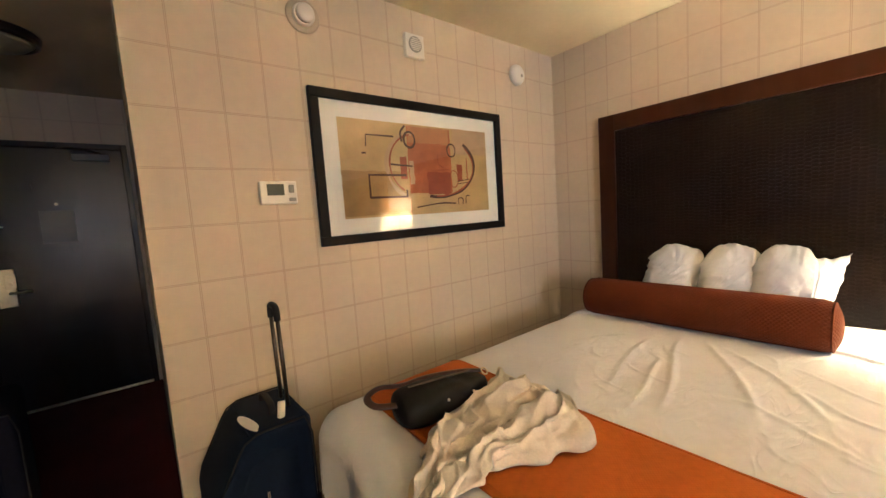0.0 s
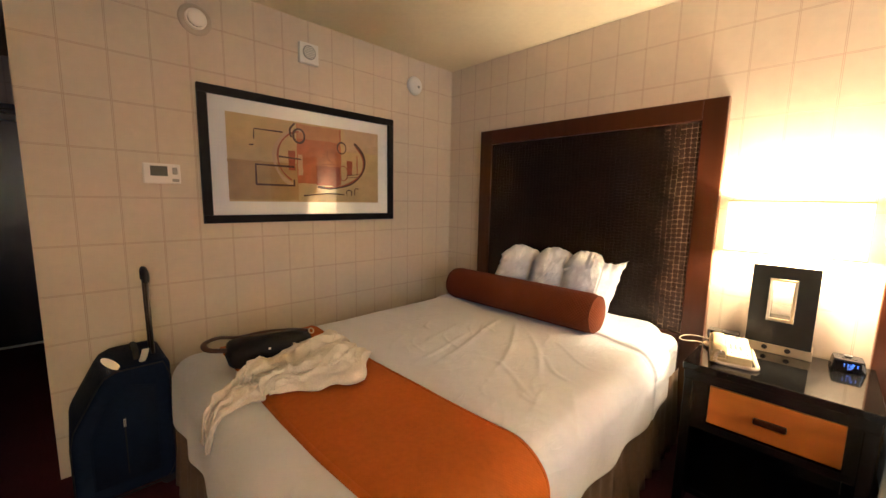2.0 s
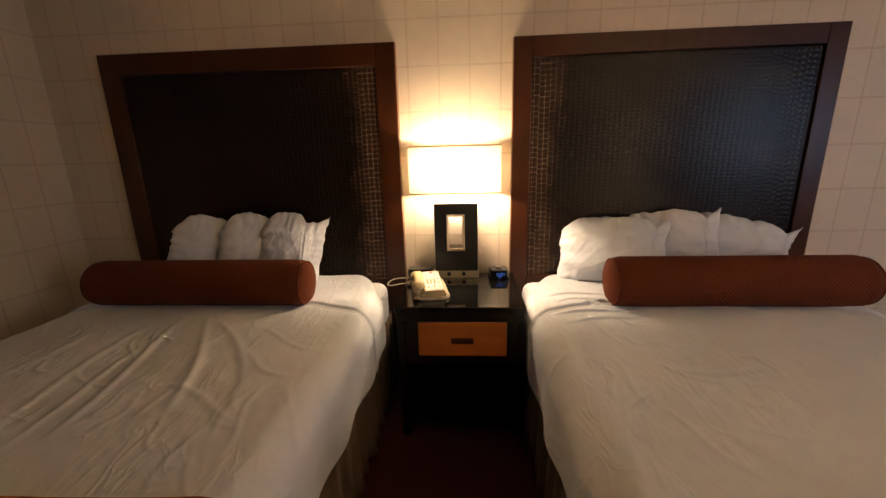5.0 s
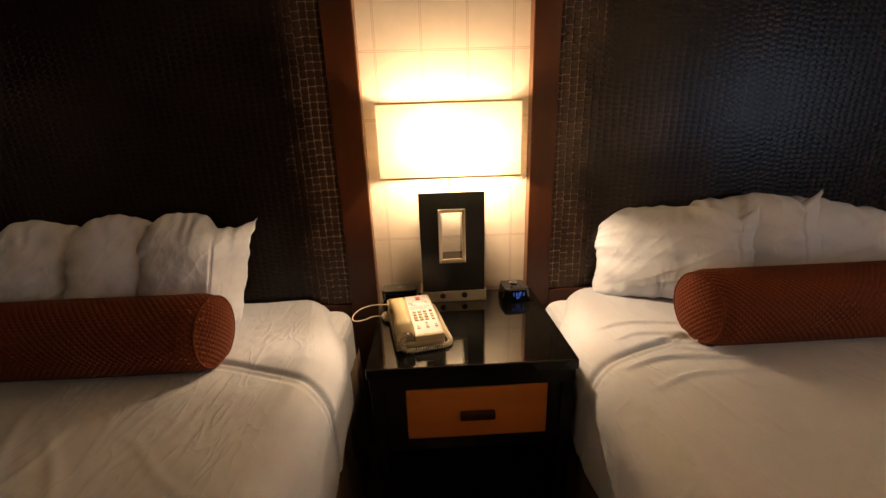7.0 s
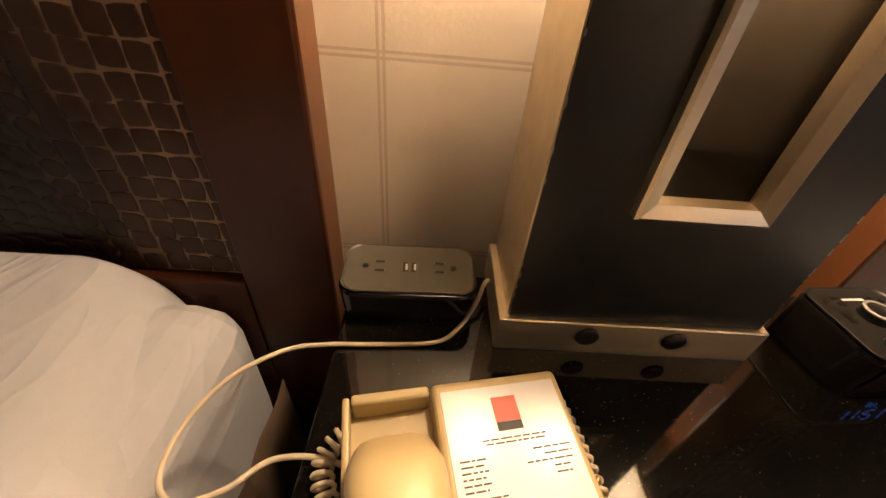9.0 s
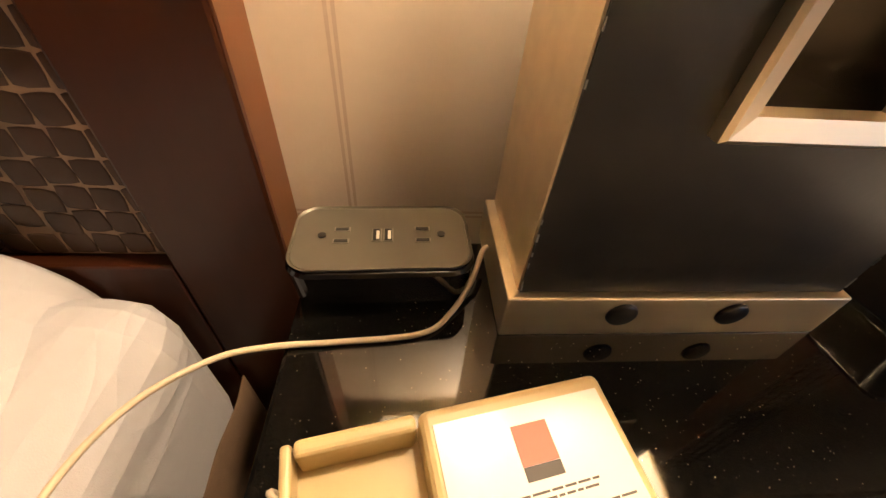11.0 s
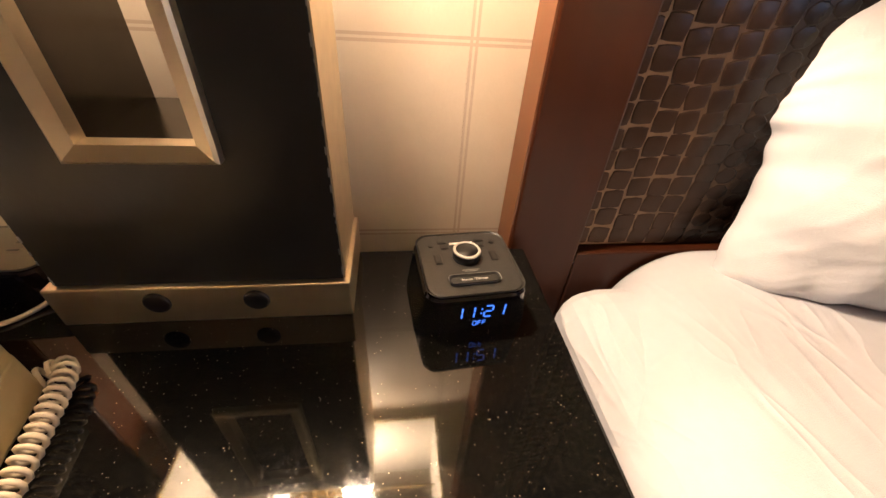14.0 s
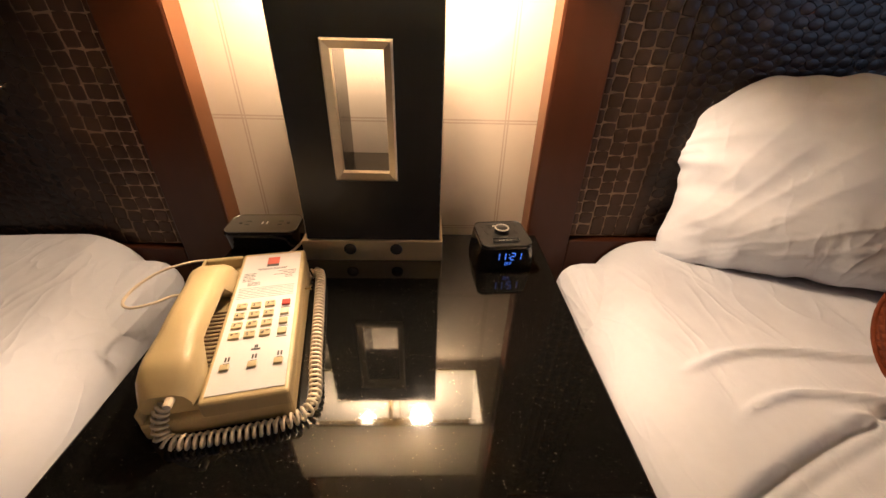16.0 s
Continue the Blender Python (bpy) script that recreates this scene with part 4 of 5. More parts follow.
def rounded_slab(hx, hy, z0, z1, r, taper=1.0, edge=0.004, seg=8, taper_y=None):
    """A box with rounded plan corners, widening downwards by taper, and a soft top edge."""
    def ring(sx, sy, rr):
        out = []
        for cx, cy, a0 in ((1, 1, 0), (-1, 1, 90), (-1, -1, 180), (1, -1, 270)):
            for i in range(seg + 1):
                a = radians(a0 + 90 * i / seg)
                out.append((cx * (sx - rr) + rr * math.cos(a), cy * (sy - rr) + rr * math.sin(a)))
        return out
    ty = taper if taper_y is None else taper_y
    rows = [(hx * taper, hy * ty, z0), (hx * taper + 0.0015, hy * ty + 0.0015, z0 + 0.003), (hx, hy, z1 - edge), (hx - edge * 0.35, hy - edge * 0.35, z1 - edge * 0.3), (hx - edge, hy - edge, z1)]
    own = bmesh.new()
    rings = [[own.verts.new((x, y, z)) for x, y in ring(sx, sy, r)] for sx, sy, z in rows]
    k = len(rings[0])
    for a, b in zip(rings, rings[1:]):
        for i in range(k):
            own.faces.new((a[i], a[(i + 1) % k], b[(i + 1) % k], b[i]))
    own.faces.new(rings[0])
    own.faces.new(rings[-1])
    return own


part("case", rounded_slab(0.0665, 0.037, 0.001, 0.0415, 0.019, 0.97, 0.004, taper_y=0.8), GLOSSP, ob, "glossy black plastic case")
plate = part("top_plate", rounded_slab(0.0630, 0.0335, 0.0407, 0.0429, 0.0165, 1.0, 0.0008), SATINP, ob, "satin grey top plate")


def slot(x, y, sx, sy, z, parent, name="slot"):
    e = 0.0011 if parent is plate else 0.0012
    b2 = box(x - sx / 2 - e, x + sx / 2 + e, y - sy / 2 - e, y + sy / 2 + e, z, z + 0.0006, 0.0003, 1)
    rim = part("slot_rim", b2, SLOTRIM if parent is plate else BLACKP, parent)
    part(name, box(x - sx / 2, x + sx / 2, y - sy / 2, y + sy / 2, z + 0.0002, z + 0.0009), BLACKP, rim)


for sgn in (-1, 1):
    for dy in (-0.0064, 0.0064):
        slot(sgn * 0.0295, dy + 0.001, 0.0095, 0.003, 0.0429, plate)
    part("ground_hole", lathe([(0.0, 0.0009), (0.003, 0.0009), (0.003, 0.0)], pose(sgn * 0.0435, 0.001, 0.0429), 14), BLACKP, plate)
for dx in (-0.0042, 0.0042):
    slot(dx, 0.001, 0.0052, 0.0125, 0.0429, plate, "usb_port")
    part("contact", box(dx - 0.0002, dx + 0.002, -0.0045, 0.0045, 0.0437, 0.0443), WHITEP, plate, "pale port tongue")

# ---- alarm clock ----
ck = thing("alarm_clock", "black cube alarm clock with blue lit digits", "alarm clock", pose(2.559, -0.146, NTOP, 0, 0, 5))
part("case", rounded_slab(0.0465, 0.0455, 0.001, 0.050, 0.015, 1.13, 0.004, taper_y=0.88), GLOSSP, ck, "glossy black flared case")
top = part("top_plate", rounded_slab(0.0435, 0.0435, 0.0492, 0.0515, 0.014, 1.0, 0.001), MATTEP, ck, "matte black top plate")
knob = part("knob", lathe([(0.0130, 0.0), (0.0130, 0.0075), (0.0120, 0.0088), (0.0, 0.0088)], pose(0.0, 0.006, 0.0515), 32), BLACKP, ck, "round volume knob", True)
part("knob_ring", lathe([(0.0106, 0.0), (0.0130, 0.0), (0.0133, 0.0010), (0.0126, 0.0018), (0.0106, 0.0018), (0.0106, 0.0)], pose(0.0, 0.006, 0.0592), 32, cap=False), RINGM, knob, "chrome ring", True)
for sgn in (-1, 1):
    slot(sgn * 0.019, 0.031, 0.007, 0.0022, 0.0515, top)
    slot(sgn * 0.0175, 0.022, 0.006, 0.0022, 0.0515, top)
    slot(sgn * 0.027, 0.005, 0.0045, 0.0115, 0.0515, top, "usb_port")
    part("ground_hole", lathe([(0.0, 0.0008), (0.0026, 0.0008), (0.0026, 0.0)], pose(sgn * 0.031, 0.027, 0.0515), 14), BLACKP, top)
part("snooze_rim", rounded_slab(0.0224, 0.0051, 0.0512, 0.0520, 0.0048, 1.0, 0.0003), GREYP, top, "pale outline of the snooze bar").location = (0, -0.0265, 0)
part("snooze_bar", rounded_slab(0.0215, 0.0042, 0.0515, 0.0528, 0.004, 1.0, 0.0006), MATTEP, top, "long snooze bar").location = (0, -0.0265, 0)
words("Snooze / Dimmer", 0.0034, pose(0, -0.0265, 0.0530), WHITEP, top)
part("brand_mark", box(-0.012, 0.012, 0.0265, 0.0295, 0.0515, 0.0519), WHITEP, top, "pale printed mark")
part("printed_line", box(-0.008, 0.008, -0.0125, -0.0120, 0.0515, 0.0518), GREYP, top)
part("printed_line", box(-0.006, 0.006, -0.0142, -0.0138, 0.0515, 0.0518), GREYP, top)
LEAN_F = 90 - math.degrees(math.atan((0.0455 * 0.13) / 0.06))
facem = pose(0.004, -0.0497, 0.035, LEAN_F, 0, 0)


def segments(text, size, m, parent):
    """Seven-segment digits."""
    table = {"1": "bc", "2": "abged", "0": "abcdef", "F": "aefg", "O": "abcdef", ":": ":", " ": ""}
    w, h, t = size * 0.5, size, size * 0.09
    x = -len(text) * w * 0.75
    for ch in text:
        own = bmesh.new()
        for s in table[ch]:
            if s == ":":
                for zz in (0.3, 0.7):
                    box(x + w * 0.3, x + w * 0.3 + t, h * zz, h * zz + t, 0, 0.0004, bm=own)
            elif s in "agd":
                yy = {"a": h, "g": h / 2, "d": 0}[s]
                box(x + t * 0.7, x + w - t * 0.7, yy - t / 2, yy + t / 2, 0, 0.0004, bm=own)
            else:
                xx = x + (w if s in "bc" else 0)
                yy = h / 2 if s in "bf" else 0
                box(xx - t / 2, xx + t / 2, yy + t * 0.6, yy + h / 2 - t * 0.6, 0, 0.0004, bm=own)
        x += w * (0.75 if ch == ":" else 1.5)
        if own.verts:
            own.transform(m)
            part("digit", own, BLUE, parent, "lit blue digit")
        else:
            own.free()


disp = part("display", box(-0.036, 0.036, -0.0004, 0.0, -0.019, 0.017), GLOSSP, ck, "dark display window")
disp.matrix_basis = pose(0.0, -0.0447, 0.026, 5.5, 0, 0)
segments("11:21", 0.0148, pose(0.006, -0.0008, -0.002, 90, 0, 0), disp)
segments("OFF", 0.006, pose(0.004, -0.0008, -0.0135, 90, 0, 0), disp)

# ---- desk telephone ----
tel = thing("telephone", "beige hotel desk telephone with a white printed face", "telephone", pose(2.183, -0.362, NTOP, 0, 0, 11))
SLOPE = pose(0, 0, 0.05, 4.4, 0, 0)


def wedge(x0, x1, y0, y1, z0, zoff, bevel=0.003):
    own = bmesh.new()
    bmesh.ops.create_cube(own, size=1.0)
    for v in own.verts:
        x, y = (x1 if v.co.x > 0 else x0), (y1 if v.co.y > 0 else y0)
        v.co = Vector((x, y, (0.05 + zoff + 0.077 * y) if v.co.z > 0 else z0))
    bmesh.ops.bevel(own, geom=own.edges[:], offset=bevel, segments=3, affect="EDGES", profile=0.5)
    return own


def on_face(own):
    own.transform(SLOPE)
    return own


part("base", wedge(-0.074, 0.074, -0.128, 0.128, 0.002, -0.014, 0.005), BEIGE, tel)
face = part("face_body", wedge(-0.016, 0.0735, -0.127, 0.127, 0.012, 0.004, 0.004), BEIGE, tel)
part("cradle_wall", wedge(-0.0738, -0.069, -0.125, 0.127, 0.02, 0.0, 0.0018), BEIGE, tel)
part("cradle_stop", wedge(-0.068, -0.017, 0.1195, 0.127, 0.02, 0.003, 0.0025), BEIGE, tel)
part("cradle_rest", wedge(-0.066, -0.018, -0.118, -0.072, 0.02, -0.006, 0.003), BEIGE, tel)
card = part("printed_card", on_face(box(-0.0105, 0.0685, -0.119, 0.120, 0.0042, 0.0049)), CARD, face, "white printed instruction card")
part("logo", on_face(box(0.022, 0.0385, 0.096, 0.112, 0.0049, 0.0052)), INKRED, card, "red square mark")
part("logo_foot", on_face(box(0.022, 0.0385, 0.0905, 0.0958, 0.0049, 0.0052)), INK, card)
random.seed(11)


def bars(x0, x1, y, h, gaps=True):
    own = bmesh.new()
    x = x0
    while x < x1:
        w = random.uniform(0.002, 0.008) if gaps else x1 - x0
        box(x, min(x + w, x1), y - h / 2, y + h / 2, 0.0049, 0.0051, bm=own)
        x += w + 0.0009
    part("printed_line", on_face(own), INK, card)


bars(0.010, 0.052, 0.0862, 0.0009)
bars(0.012, 0.050, 0.0838, 0.0009)
for i in range(6):
    bars(-0.006, 0.010 - 0.002 * (i % 2), 0.0765 - i * 0.0032, 0.001)
for i, (a, b) in enumerate(((0.040, 0.064), (0.046, 0.064), (0.034, 0.064), (0.050, 0.060), (0.050, 0.060))):
    bars(a, b, 0.0780 - i * 0.0036, 0.0009)
for i in range(3):
    bars(0.002, 0.018, 0.0565 - i * 0.0028, 0.0009)
for i in range(7):
    bars(-0.007, 0.064, 0.0455 - i * 0.0033, 0.0006)
KEYPAD = ("123", "456", "789", "*0#")
for r, row in enumerate(KEYPAD):
    for c, ch in enumerate(row):
        x, y = 0.0035 + c * 0.0172, 0.0085 - r * 0.0166
        k = part("key", on_face(box(x - 0.0062, x + 0.0062, y - 0.0048, y + 0.0048, 0.0049, 0.0082, 0.0009, 2)), KEY, face, "beige number key")
        words(ch, 0.0062, SLOPE @ pose(x - 0.0022, y - 0.0004, 0.0084), INK, k, "numeral")
        part("printed_letters", on_face(box(x + 0.001, x + 0.005, y + 0.0012, y + 0.0024, 0.0082, 0.0084)), INK, k)
for i, (mt, lab) in enumerate(((RED, "red message key"), (KEYGREY, "pale key"), (KEY, "beige key"), (KEY, "beige key"))):
    x, y = 0.0575, 0.0085 - i * 0.0166
    part("key", on_face(box(x - 0.0052, x + 0.0052, y - 0.0048, y + 0.0048, 0.0049, 0.0080, 0.0009, 2)), mt, face, lab)
    part("printed_line", on_face(box(x - 0.006, x + 0.006, y - 0.0083, y - 0.0073, 0.0049, 0.0051)), INK, card)
for x in (0.0025, 0.031, 0.0585):
    part("key", on_face(box(x - 0.0048, x + 0.0048, -0.0905, -0.0825, 0.0049, 0.0082, 0.0009, 2)), KEY, face, "beige speed key")
    own = bmesh.new()
    for dx in (-0.0026, 0.0008):
        box(x + dx, x + dx + 0.002, -0.0775, -0.0712, 0.0049, 0.0051, bm=own)
    box(x - 0.0034, x + 0.0034, -0.0805, -0.0796, 0.0049, 0.0051, bm=own)
    part("printed_symbol", on_face(own), INK, card)
own = bmesh.new()
box(0.026, 0.036, -0.0655, -0.0628, 0.0049, 0.0051, bm=own)
box(0.029, 0.033, -0.0620, -0.0575, 0.0049, 0.0051, bm=own)
part("printed_symbol", on_face(own), INK, card)
for i in range(14):
    y = -0.066 + i * 0.0067
    part("vent_slot", on_face(box(-0.048, -0.0185, y, y + 0.0024, -0.0135, -0.0122)), VENT, tel, "brown grille slot")
# handset: sections along its length, with an arched grip
rows = []
for i in range(25):
    t = i / 24
    y = -0.124 + 0.220 * t
    e = abs(2 * t - 1)
    topz = 0.079 + 0.011 * (1 - e * e) - 0.016 * max(0, e - 0.8) / 0.2 + 0.003 * (t - 0.5)
    bot = 0.068 - 0.030 * min(1.0, max(0.0, (e - 0.42) / 0.2))
    hw = 0.0235 + 0.004 * min(1.0, max(0.0, (e - 0.4) / 0.25)) - 0.004 * max(0, e - 0.85) / 0.15
    rows.append((y, topz, bot, hw))
own = bmesh.new()
rings = []
for y, zt, zb, hw in rows:
    c = 0.013
    pts = ((-hw, zb + 0.004), (-hw, zt - c), (-hw + c * 0.35, zt - c * 0.35), (-hw + c, zt), (hw - c, zt), (hw - c * 0.35, zt - c * 0.35), (hw, zt - c), (hw, zb + 0.004), (hw - 0.004, zb), (-hw + 0.004, zb))
    rings.append([own.verts.new((x - 0.043, y, z)) for x, z in pts])
for a, b in zip(rings, rings[1:]):
    for k in range(10):
        own.faces.new((a[k], a[(k + 1) % 10], b[(k + 1) % 10], b[k]))
own.faces.new(rings[0])
own.faces.new(rings[-1])
hs = part("handset", own, BEIGE, tel, "beige handset resting in its cradle", True)
hs.data.set_sharp_from_angle(angle=radians(42))
part("cord_plug", lathe([(0.0045, 0.0), (0.004, 0.012), (0.0, 0.013)], pose(-0.036, -0.122, 0.056, 90, 0, 0), 12), CORD, hs)

clip = tube([Vector((0.0735, 0.060, 0.036)), Vector((0.080, 0.058, 0.037)), Vector((0.084, 0.052, 0.040))], 0.0014, 6)
join(clip, tube([Vector((0.080, 0.058, 0.037)), Vector((0.084, 0.063, 0.040))], 0.0014, 6))
part("side_clip", clip, BRASS, tel, "tiny forked brass clip", True)

# the coiled cord runs from the side of the base round the back and the front to the handset
line = smooth_path([(2.222, -0.226, 0.689), (2.236, -0.212, 0.691), (2.248, -0.226, 0.693), (2.264, -0.300, 0.692), (2.284, -0.400, 0.690), (2.296, -0.458, 0.6885), (2.280, -0.482, 0.6885),
                    (2.235, -0.496, 0.6885), (2.180, -0.506, 0.6885), (2.158, -0.505, 0.693), (2.156, -0.494, 0.715), (2.166, -0.484, 0.736)], 10)
line2 = smooth_path([(2.112, -0.310, 0.690), (2.086, -0.300, 0.690), (2.073, -0.272, 0.6885), (2.083, -0.252, 0.6885), (2.100, -0.247, 0.6885)], 10)
bmc = coil(line, 0.0066, 0.0019, 0.0070)
join(bmc, coil(line2, 0.0066, 0.0019, 0.0070))
solid("coiled_cord", bmc, CORD, "ivory coiled handset cord curled round the telephone", "telephone cord", smooth=True)
line = smooth_path([(2.2025, -0.088, 0.7), (2.196, -0.100, 0.706), (2.187, -0.118, 0.692), (2.170, -0.142, 0.6835), (2.147, -0.160, 0.683), (2.089, -0.166, 0.683), (2.05, -0.170, 0.685), (2.018, -0.180, 0.688), (1.985, -0.208, 0.690),
                    (1.967, -0.245, 0.688), (1.967, -0.282, 0.686), (1.985, -0.298, 0.686), (2.013, -0.290, 0.687), (2.038, -0.270, 0.687), (2.075, -0.268, 0.686), (2.106, -0.283, 0.69)], 10)
solid("telephone_cable", tube(line, 0.0022, 8), CORD, "thin ivory cable looping past the nightstand edge", "cable", smooth=True)

# ---- picture ----
pic = thing("framed_picture", "wide abstract print in a black frame with white mat", "picture", pose(0.0, -1.30, 1.586, 0, 0, 90))
# local x runs along the wall towards the beds, local -y faces the room
PW, PH, FW = 0.646, 0.377, 0.046
for x0, x1, z0, z1 in ((-PW, PW, PH - FW, PH), (-PW, PW, -PH, -PH + FW), (-PW, -PW + FW, -PH + FW, PH - FW), (PW - FW, PW, -PH + FW, PH - FW)):
    part("frame_side", box(x0, x1, -0.030, -0.001, z0, z1, 0.003), FRAMEBLACK, pic, "black wooden frame side")
mb = part("mat_board", box(-PW + FW, PW - FW, -0.010, -0.002, -PH + FW, PH - FW), MATBOARD, pic, "white mat board")
AW, AH = 0.512, 0.252
art = part("print", box(-AW, AW, -0.0115, -0.0101, -AH, AH), TAN, pic, "tan and burnt orange abstract print")


def au(u, v):
    return Vector((-AW + 2 * AW * u, 0, AH - 2 * AH * v))


LAYER = [0.0115]


def ribbon(points, width, material, closed=False, n=8):
    LAYER[0] += 0.00012
    pts = [au(*p) for p in points]
    line = smooth_path(pts + ([pts[0]] if closed else []), n) if len(pts) > 2 else pts
    own = bmesh.new()
    prev = None
    for i, q in enumerate(line):
        d = line[min(i + 1, len(line) - 1)] - line[max(i - 1, 0)]
        s = Vector((-d.z, 0, d.x)).normalized() * width * 0.66 * (0.75 + 0.5 * noise.noise((q.x * 9, q.z * 9, 1)))
        a, b = own.verts.new(q + s + Vector((0, -LAYER[0], 0))), own.verts.new(q - s + Vector((0, -LAYER[0], 0)))
        if prev:
            own.faces.new((prev[0], a, b, prev[1]))
        prev = (a, b)
    part("brush_stroke", own, material, art)


def patch(u0, v0, u1, v1, material, ragged=0.004):
    LAYER[0] += 0.00012
    own = bmesh.new()
    a, b = au(u0, v0), au(u1, v1)
    pts = []
    for p, q in ((a, Vector((b.x, 0, a.z))), (Vector((b.x, 0, a.z)), b), (b, Vector((a.x, 0, b.z))), (Vector((a.x, 0, b.z)), a)):
        for i in range(12):
            c = p.lerp(q, i / 12)
            pts.append(own.verts.new((c.x + ragged * noise.noise((c.x * 30, c.z * 30, 2)), -LAYER[0], c.z + ragged * noise.noise((c.x * 30, c.z * 30, 7)))))
    own.faces.new(pts)
    part("colour_wash", own, material, art)


def oval(cu, cv, ru, rv, a0=0, a1=360, n=14):
    return [(cu + ru * math.cos(radians(a0 + (a1 - a0) * i / n)), cv - rv * math.sin(radians(a0 + (a1 - a0) * i / n))) for i in range(n + 1)]


patch(0.0, 0.52, 0.40, 0.98, TANDARK, 0.006)
patch(0.72, 0.0, 0.99, 0.30, ARTPALE, 0.006)
patch(0.395, 0.02, 0.70, 0.76, ARTORANGE, 0.008)
patch(0.40, 0.02, 0.69, 0.20, ARTSOFT, 0.006)
patch(0.46, 0.22, 0.68, 0.52, ARTORANGE, 0.01)
patch(0.52, 0.52, 0.69, 0.78, ARTRUST, 0.01)
patch(0.34, 0.36, 0.385, 0.60, ARTRUST, 0.006)
patch(0.40, 0.40, 0.43, 0.66, ARTPALE, 0.006)
patch(0.745, 0.42, 0.785, 0.62, ARTRUST, 0.006)
patch(0.82, 0.34, 0.828, 0.62, ARTRUST, 0.003)
ribbon(oval(0.44, 0.46, 0.185, 0.36, 95, 245), 0.022, ARTPALE)
ribbon(oval(0.44, 0.44, 0.165, 0.33, 100, 240), 0.009, ARTRUST)
ribbon(oval(0.60, 0.44, 0.285, 0.37, 45, -105), 0.017, STROKE)
ribbon(oval(0.60, 0.45, 0.275, 0.35, 40, -95), 0.008, ARTRUST)
ribbon(oval(0.41, 0.17, 0.036, 0.085), 0.012, STROKE)
ribbon([(0.36, 0.20), (0.355, 0.10), (0.385, 0.02)], 0.010, STROKE)
ribbon(oval(0.705, 0.26, 0.032, 0.075), 0.008, STROKE)
ribbon(oval(0.715, 0.60, 0.033, 0.10), 0.006, ARTRUST)
ribbon([(0.145, 0.15), (0.31, 0.15)], 0.010, STROKE)
ribbon([(0.145, 0.15), (0.142, 0.27)], 0.008, STROKE)
ribbon([(0.115, 0.34), (0.14, 0.335)], 0.008, STROKE)
for a, b in (((0.145, 0.56), (0.375, 0.56)), ((0.147, 0.55), (0.147, 0.80)), ((0.145, 0.795), (0.375, 0.795)), ((0.372, 0.72), (0.372, 0.80))):
    ribbon([a, b], 0.011, STROKE)
ribbon([(0.28, 0.445), (0.42, 0.46)], 0.009, STROKE)
ribbon([(0.60, 0.32), (0.60, 0.42), (0.64, 0.47)], 0.006, ARTRUST)
ribbon([(0.56, 0.50), (0.68, 0.49)], 0.006, ARTRUST)
ribbon([(0.43, 0.92), (0.60, 0.885), (0.72, 0.895)], 0.008, STROKE)
ribbon([(0.74, 0.91), (0.74, 0.84), (0.775, 0.84), (0.775, 0.91)], 0.006, STROKE, n=4)
ribbon([(0.80, 0.90), (0.805, 0.81), (0.835, 0.81)], 0.006, STROKE, n=4)
ribbon([(0.74, 0.63), (0.84, 0.60)], 0.005, STROKE)
ribbon([(0.74, 0.66), (0.83, 0.64)], 0.004, STROKE)
CLEAR = pane_glass("clear_glass", 0.0, False)
gl = part("glass_pane", box(-PW + FW + 0.0005, PW - FW - 0.0005, -0.0205, -0.0185, -PH + FW + 0.0005, PH - FW - 0.0005), GLASS, pic, "clear reflecting glass")
gl.data.materials.append(CLEAR)
for poly in gl.data.polygons:
    poly.material_index = 0 if poly.normal.y < -0.5 else 1
gl.visible_shadow = False

# ---- things on the picture wall ----
th = thing("thermostat", "white wall thermostat with a grey display", "thermostat", pose(0.0, -2.12, 1.472, 0, 0, 90))
tb = part("case", box(-0.079, 0.079, -0.026, -0.001, -0.051, 0.051, 0.006, 3), WHITEP, th)
part("display", box(-0.05, 0.022, -0.0272, -0.0255, -0.012, 0.038, 0.001), LCD, th, "grey liquid-crystal display")
part("rocker", box(0.042, 0.064, -0.0275, -0.0255, -0.002, 0.034, 0.004, 2), GREYP, th, "grey up and down rocker")
part("rocker", box(0.040, 0.070, -0.0275, -0.0255, -0.040, -0.024, 0.004, 2), GREYP, th, "grey oval button")
for x in (-0.045, -0.018, 0.008):
    part("button", box(x - 0.008, x + 0.008, -0.0268, -0.0255, -0.036, -0.029, 0.001), WHITEP, th)
st = thing("wall_speaker_strobe", "square white alarm sounder with a round grille", "alarm", pose(0.0, -1.316, 2.266, 0, 0, 90))
part("plate", box(-0.063, 0.063, -0.030, -0.001, -0.063, 0.063, 0.006, 2), WHITEP, st)
part("grille", lathe([(0.043, 0.0), (0.043, 0.003), (0.038, 0.004), (0.0, 0.004)], pose(0, -0.030, 0.006, 90, 0, 0), 32), GREYP, st, "round grey grille")
for i in range(7):
    z = 0.006 - 0.03 + i * 0.01
    w = math.sqrt(max(0.0, 0.036 ** 2 - (z - 0.006) ** 2))
    part("grille_bar", box(-w, w, -0.0365, -0.034, z - 0.002, z + 0.002), WHITEP, st)
part("lens", box(-0.03, 0.03, -0.034, -0.030, -0.058, -0.046, 0.002), WHITEP, st)
sm = thing("wall_detector", "plain round white detector disc on the wall", "detector", pose(0.0, -0.433, 2.262, 0, 0, 90))
part("case", lathe([(0.070, 0.0), (0.070, 0.014), (0.064, 0.026), (0.045, 0.036), (0.0, 0.038)], pose(0, -0.001, 0, 90, 0, 0), 40), WHITEP, sm, "", True)
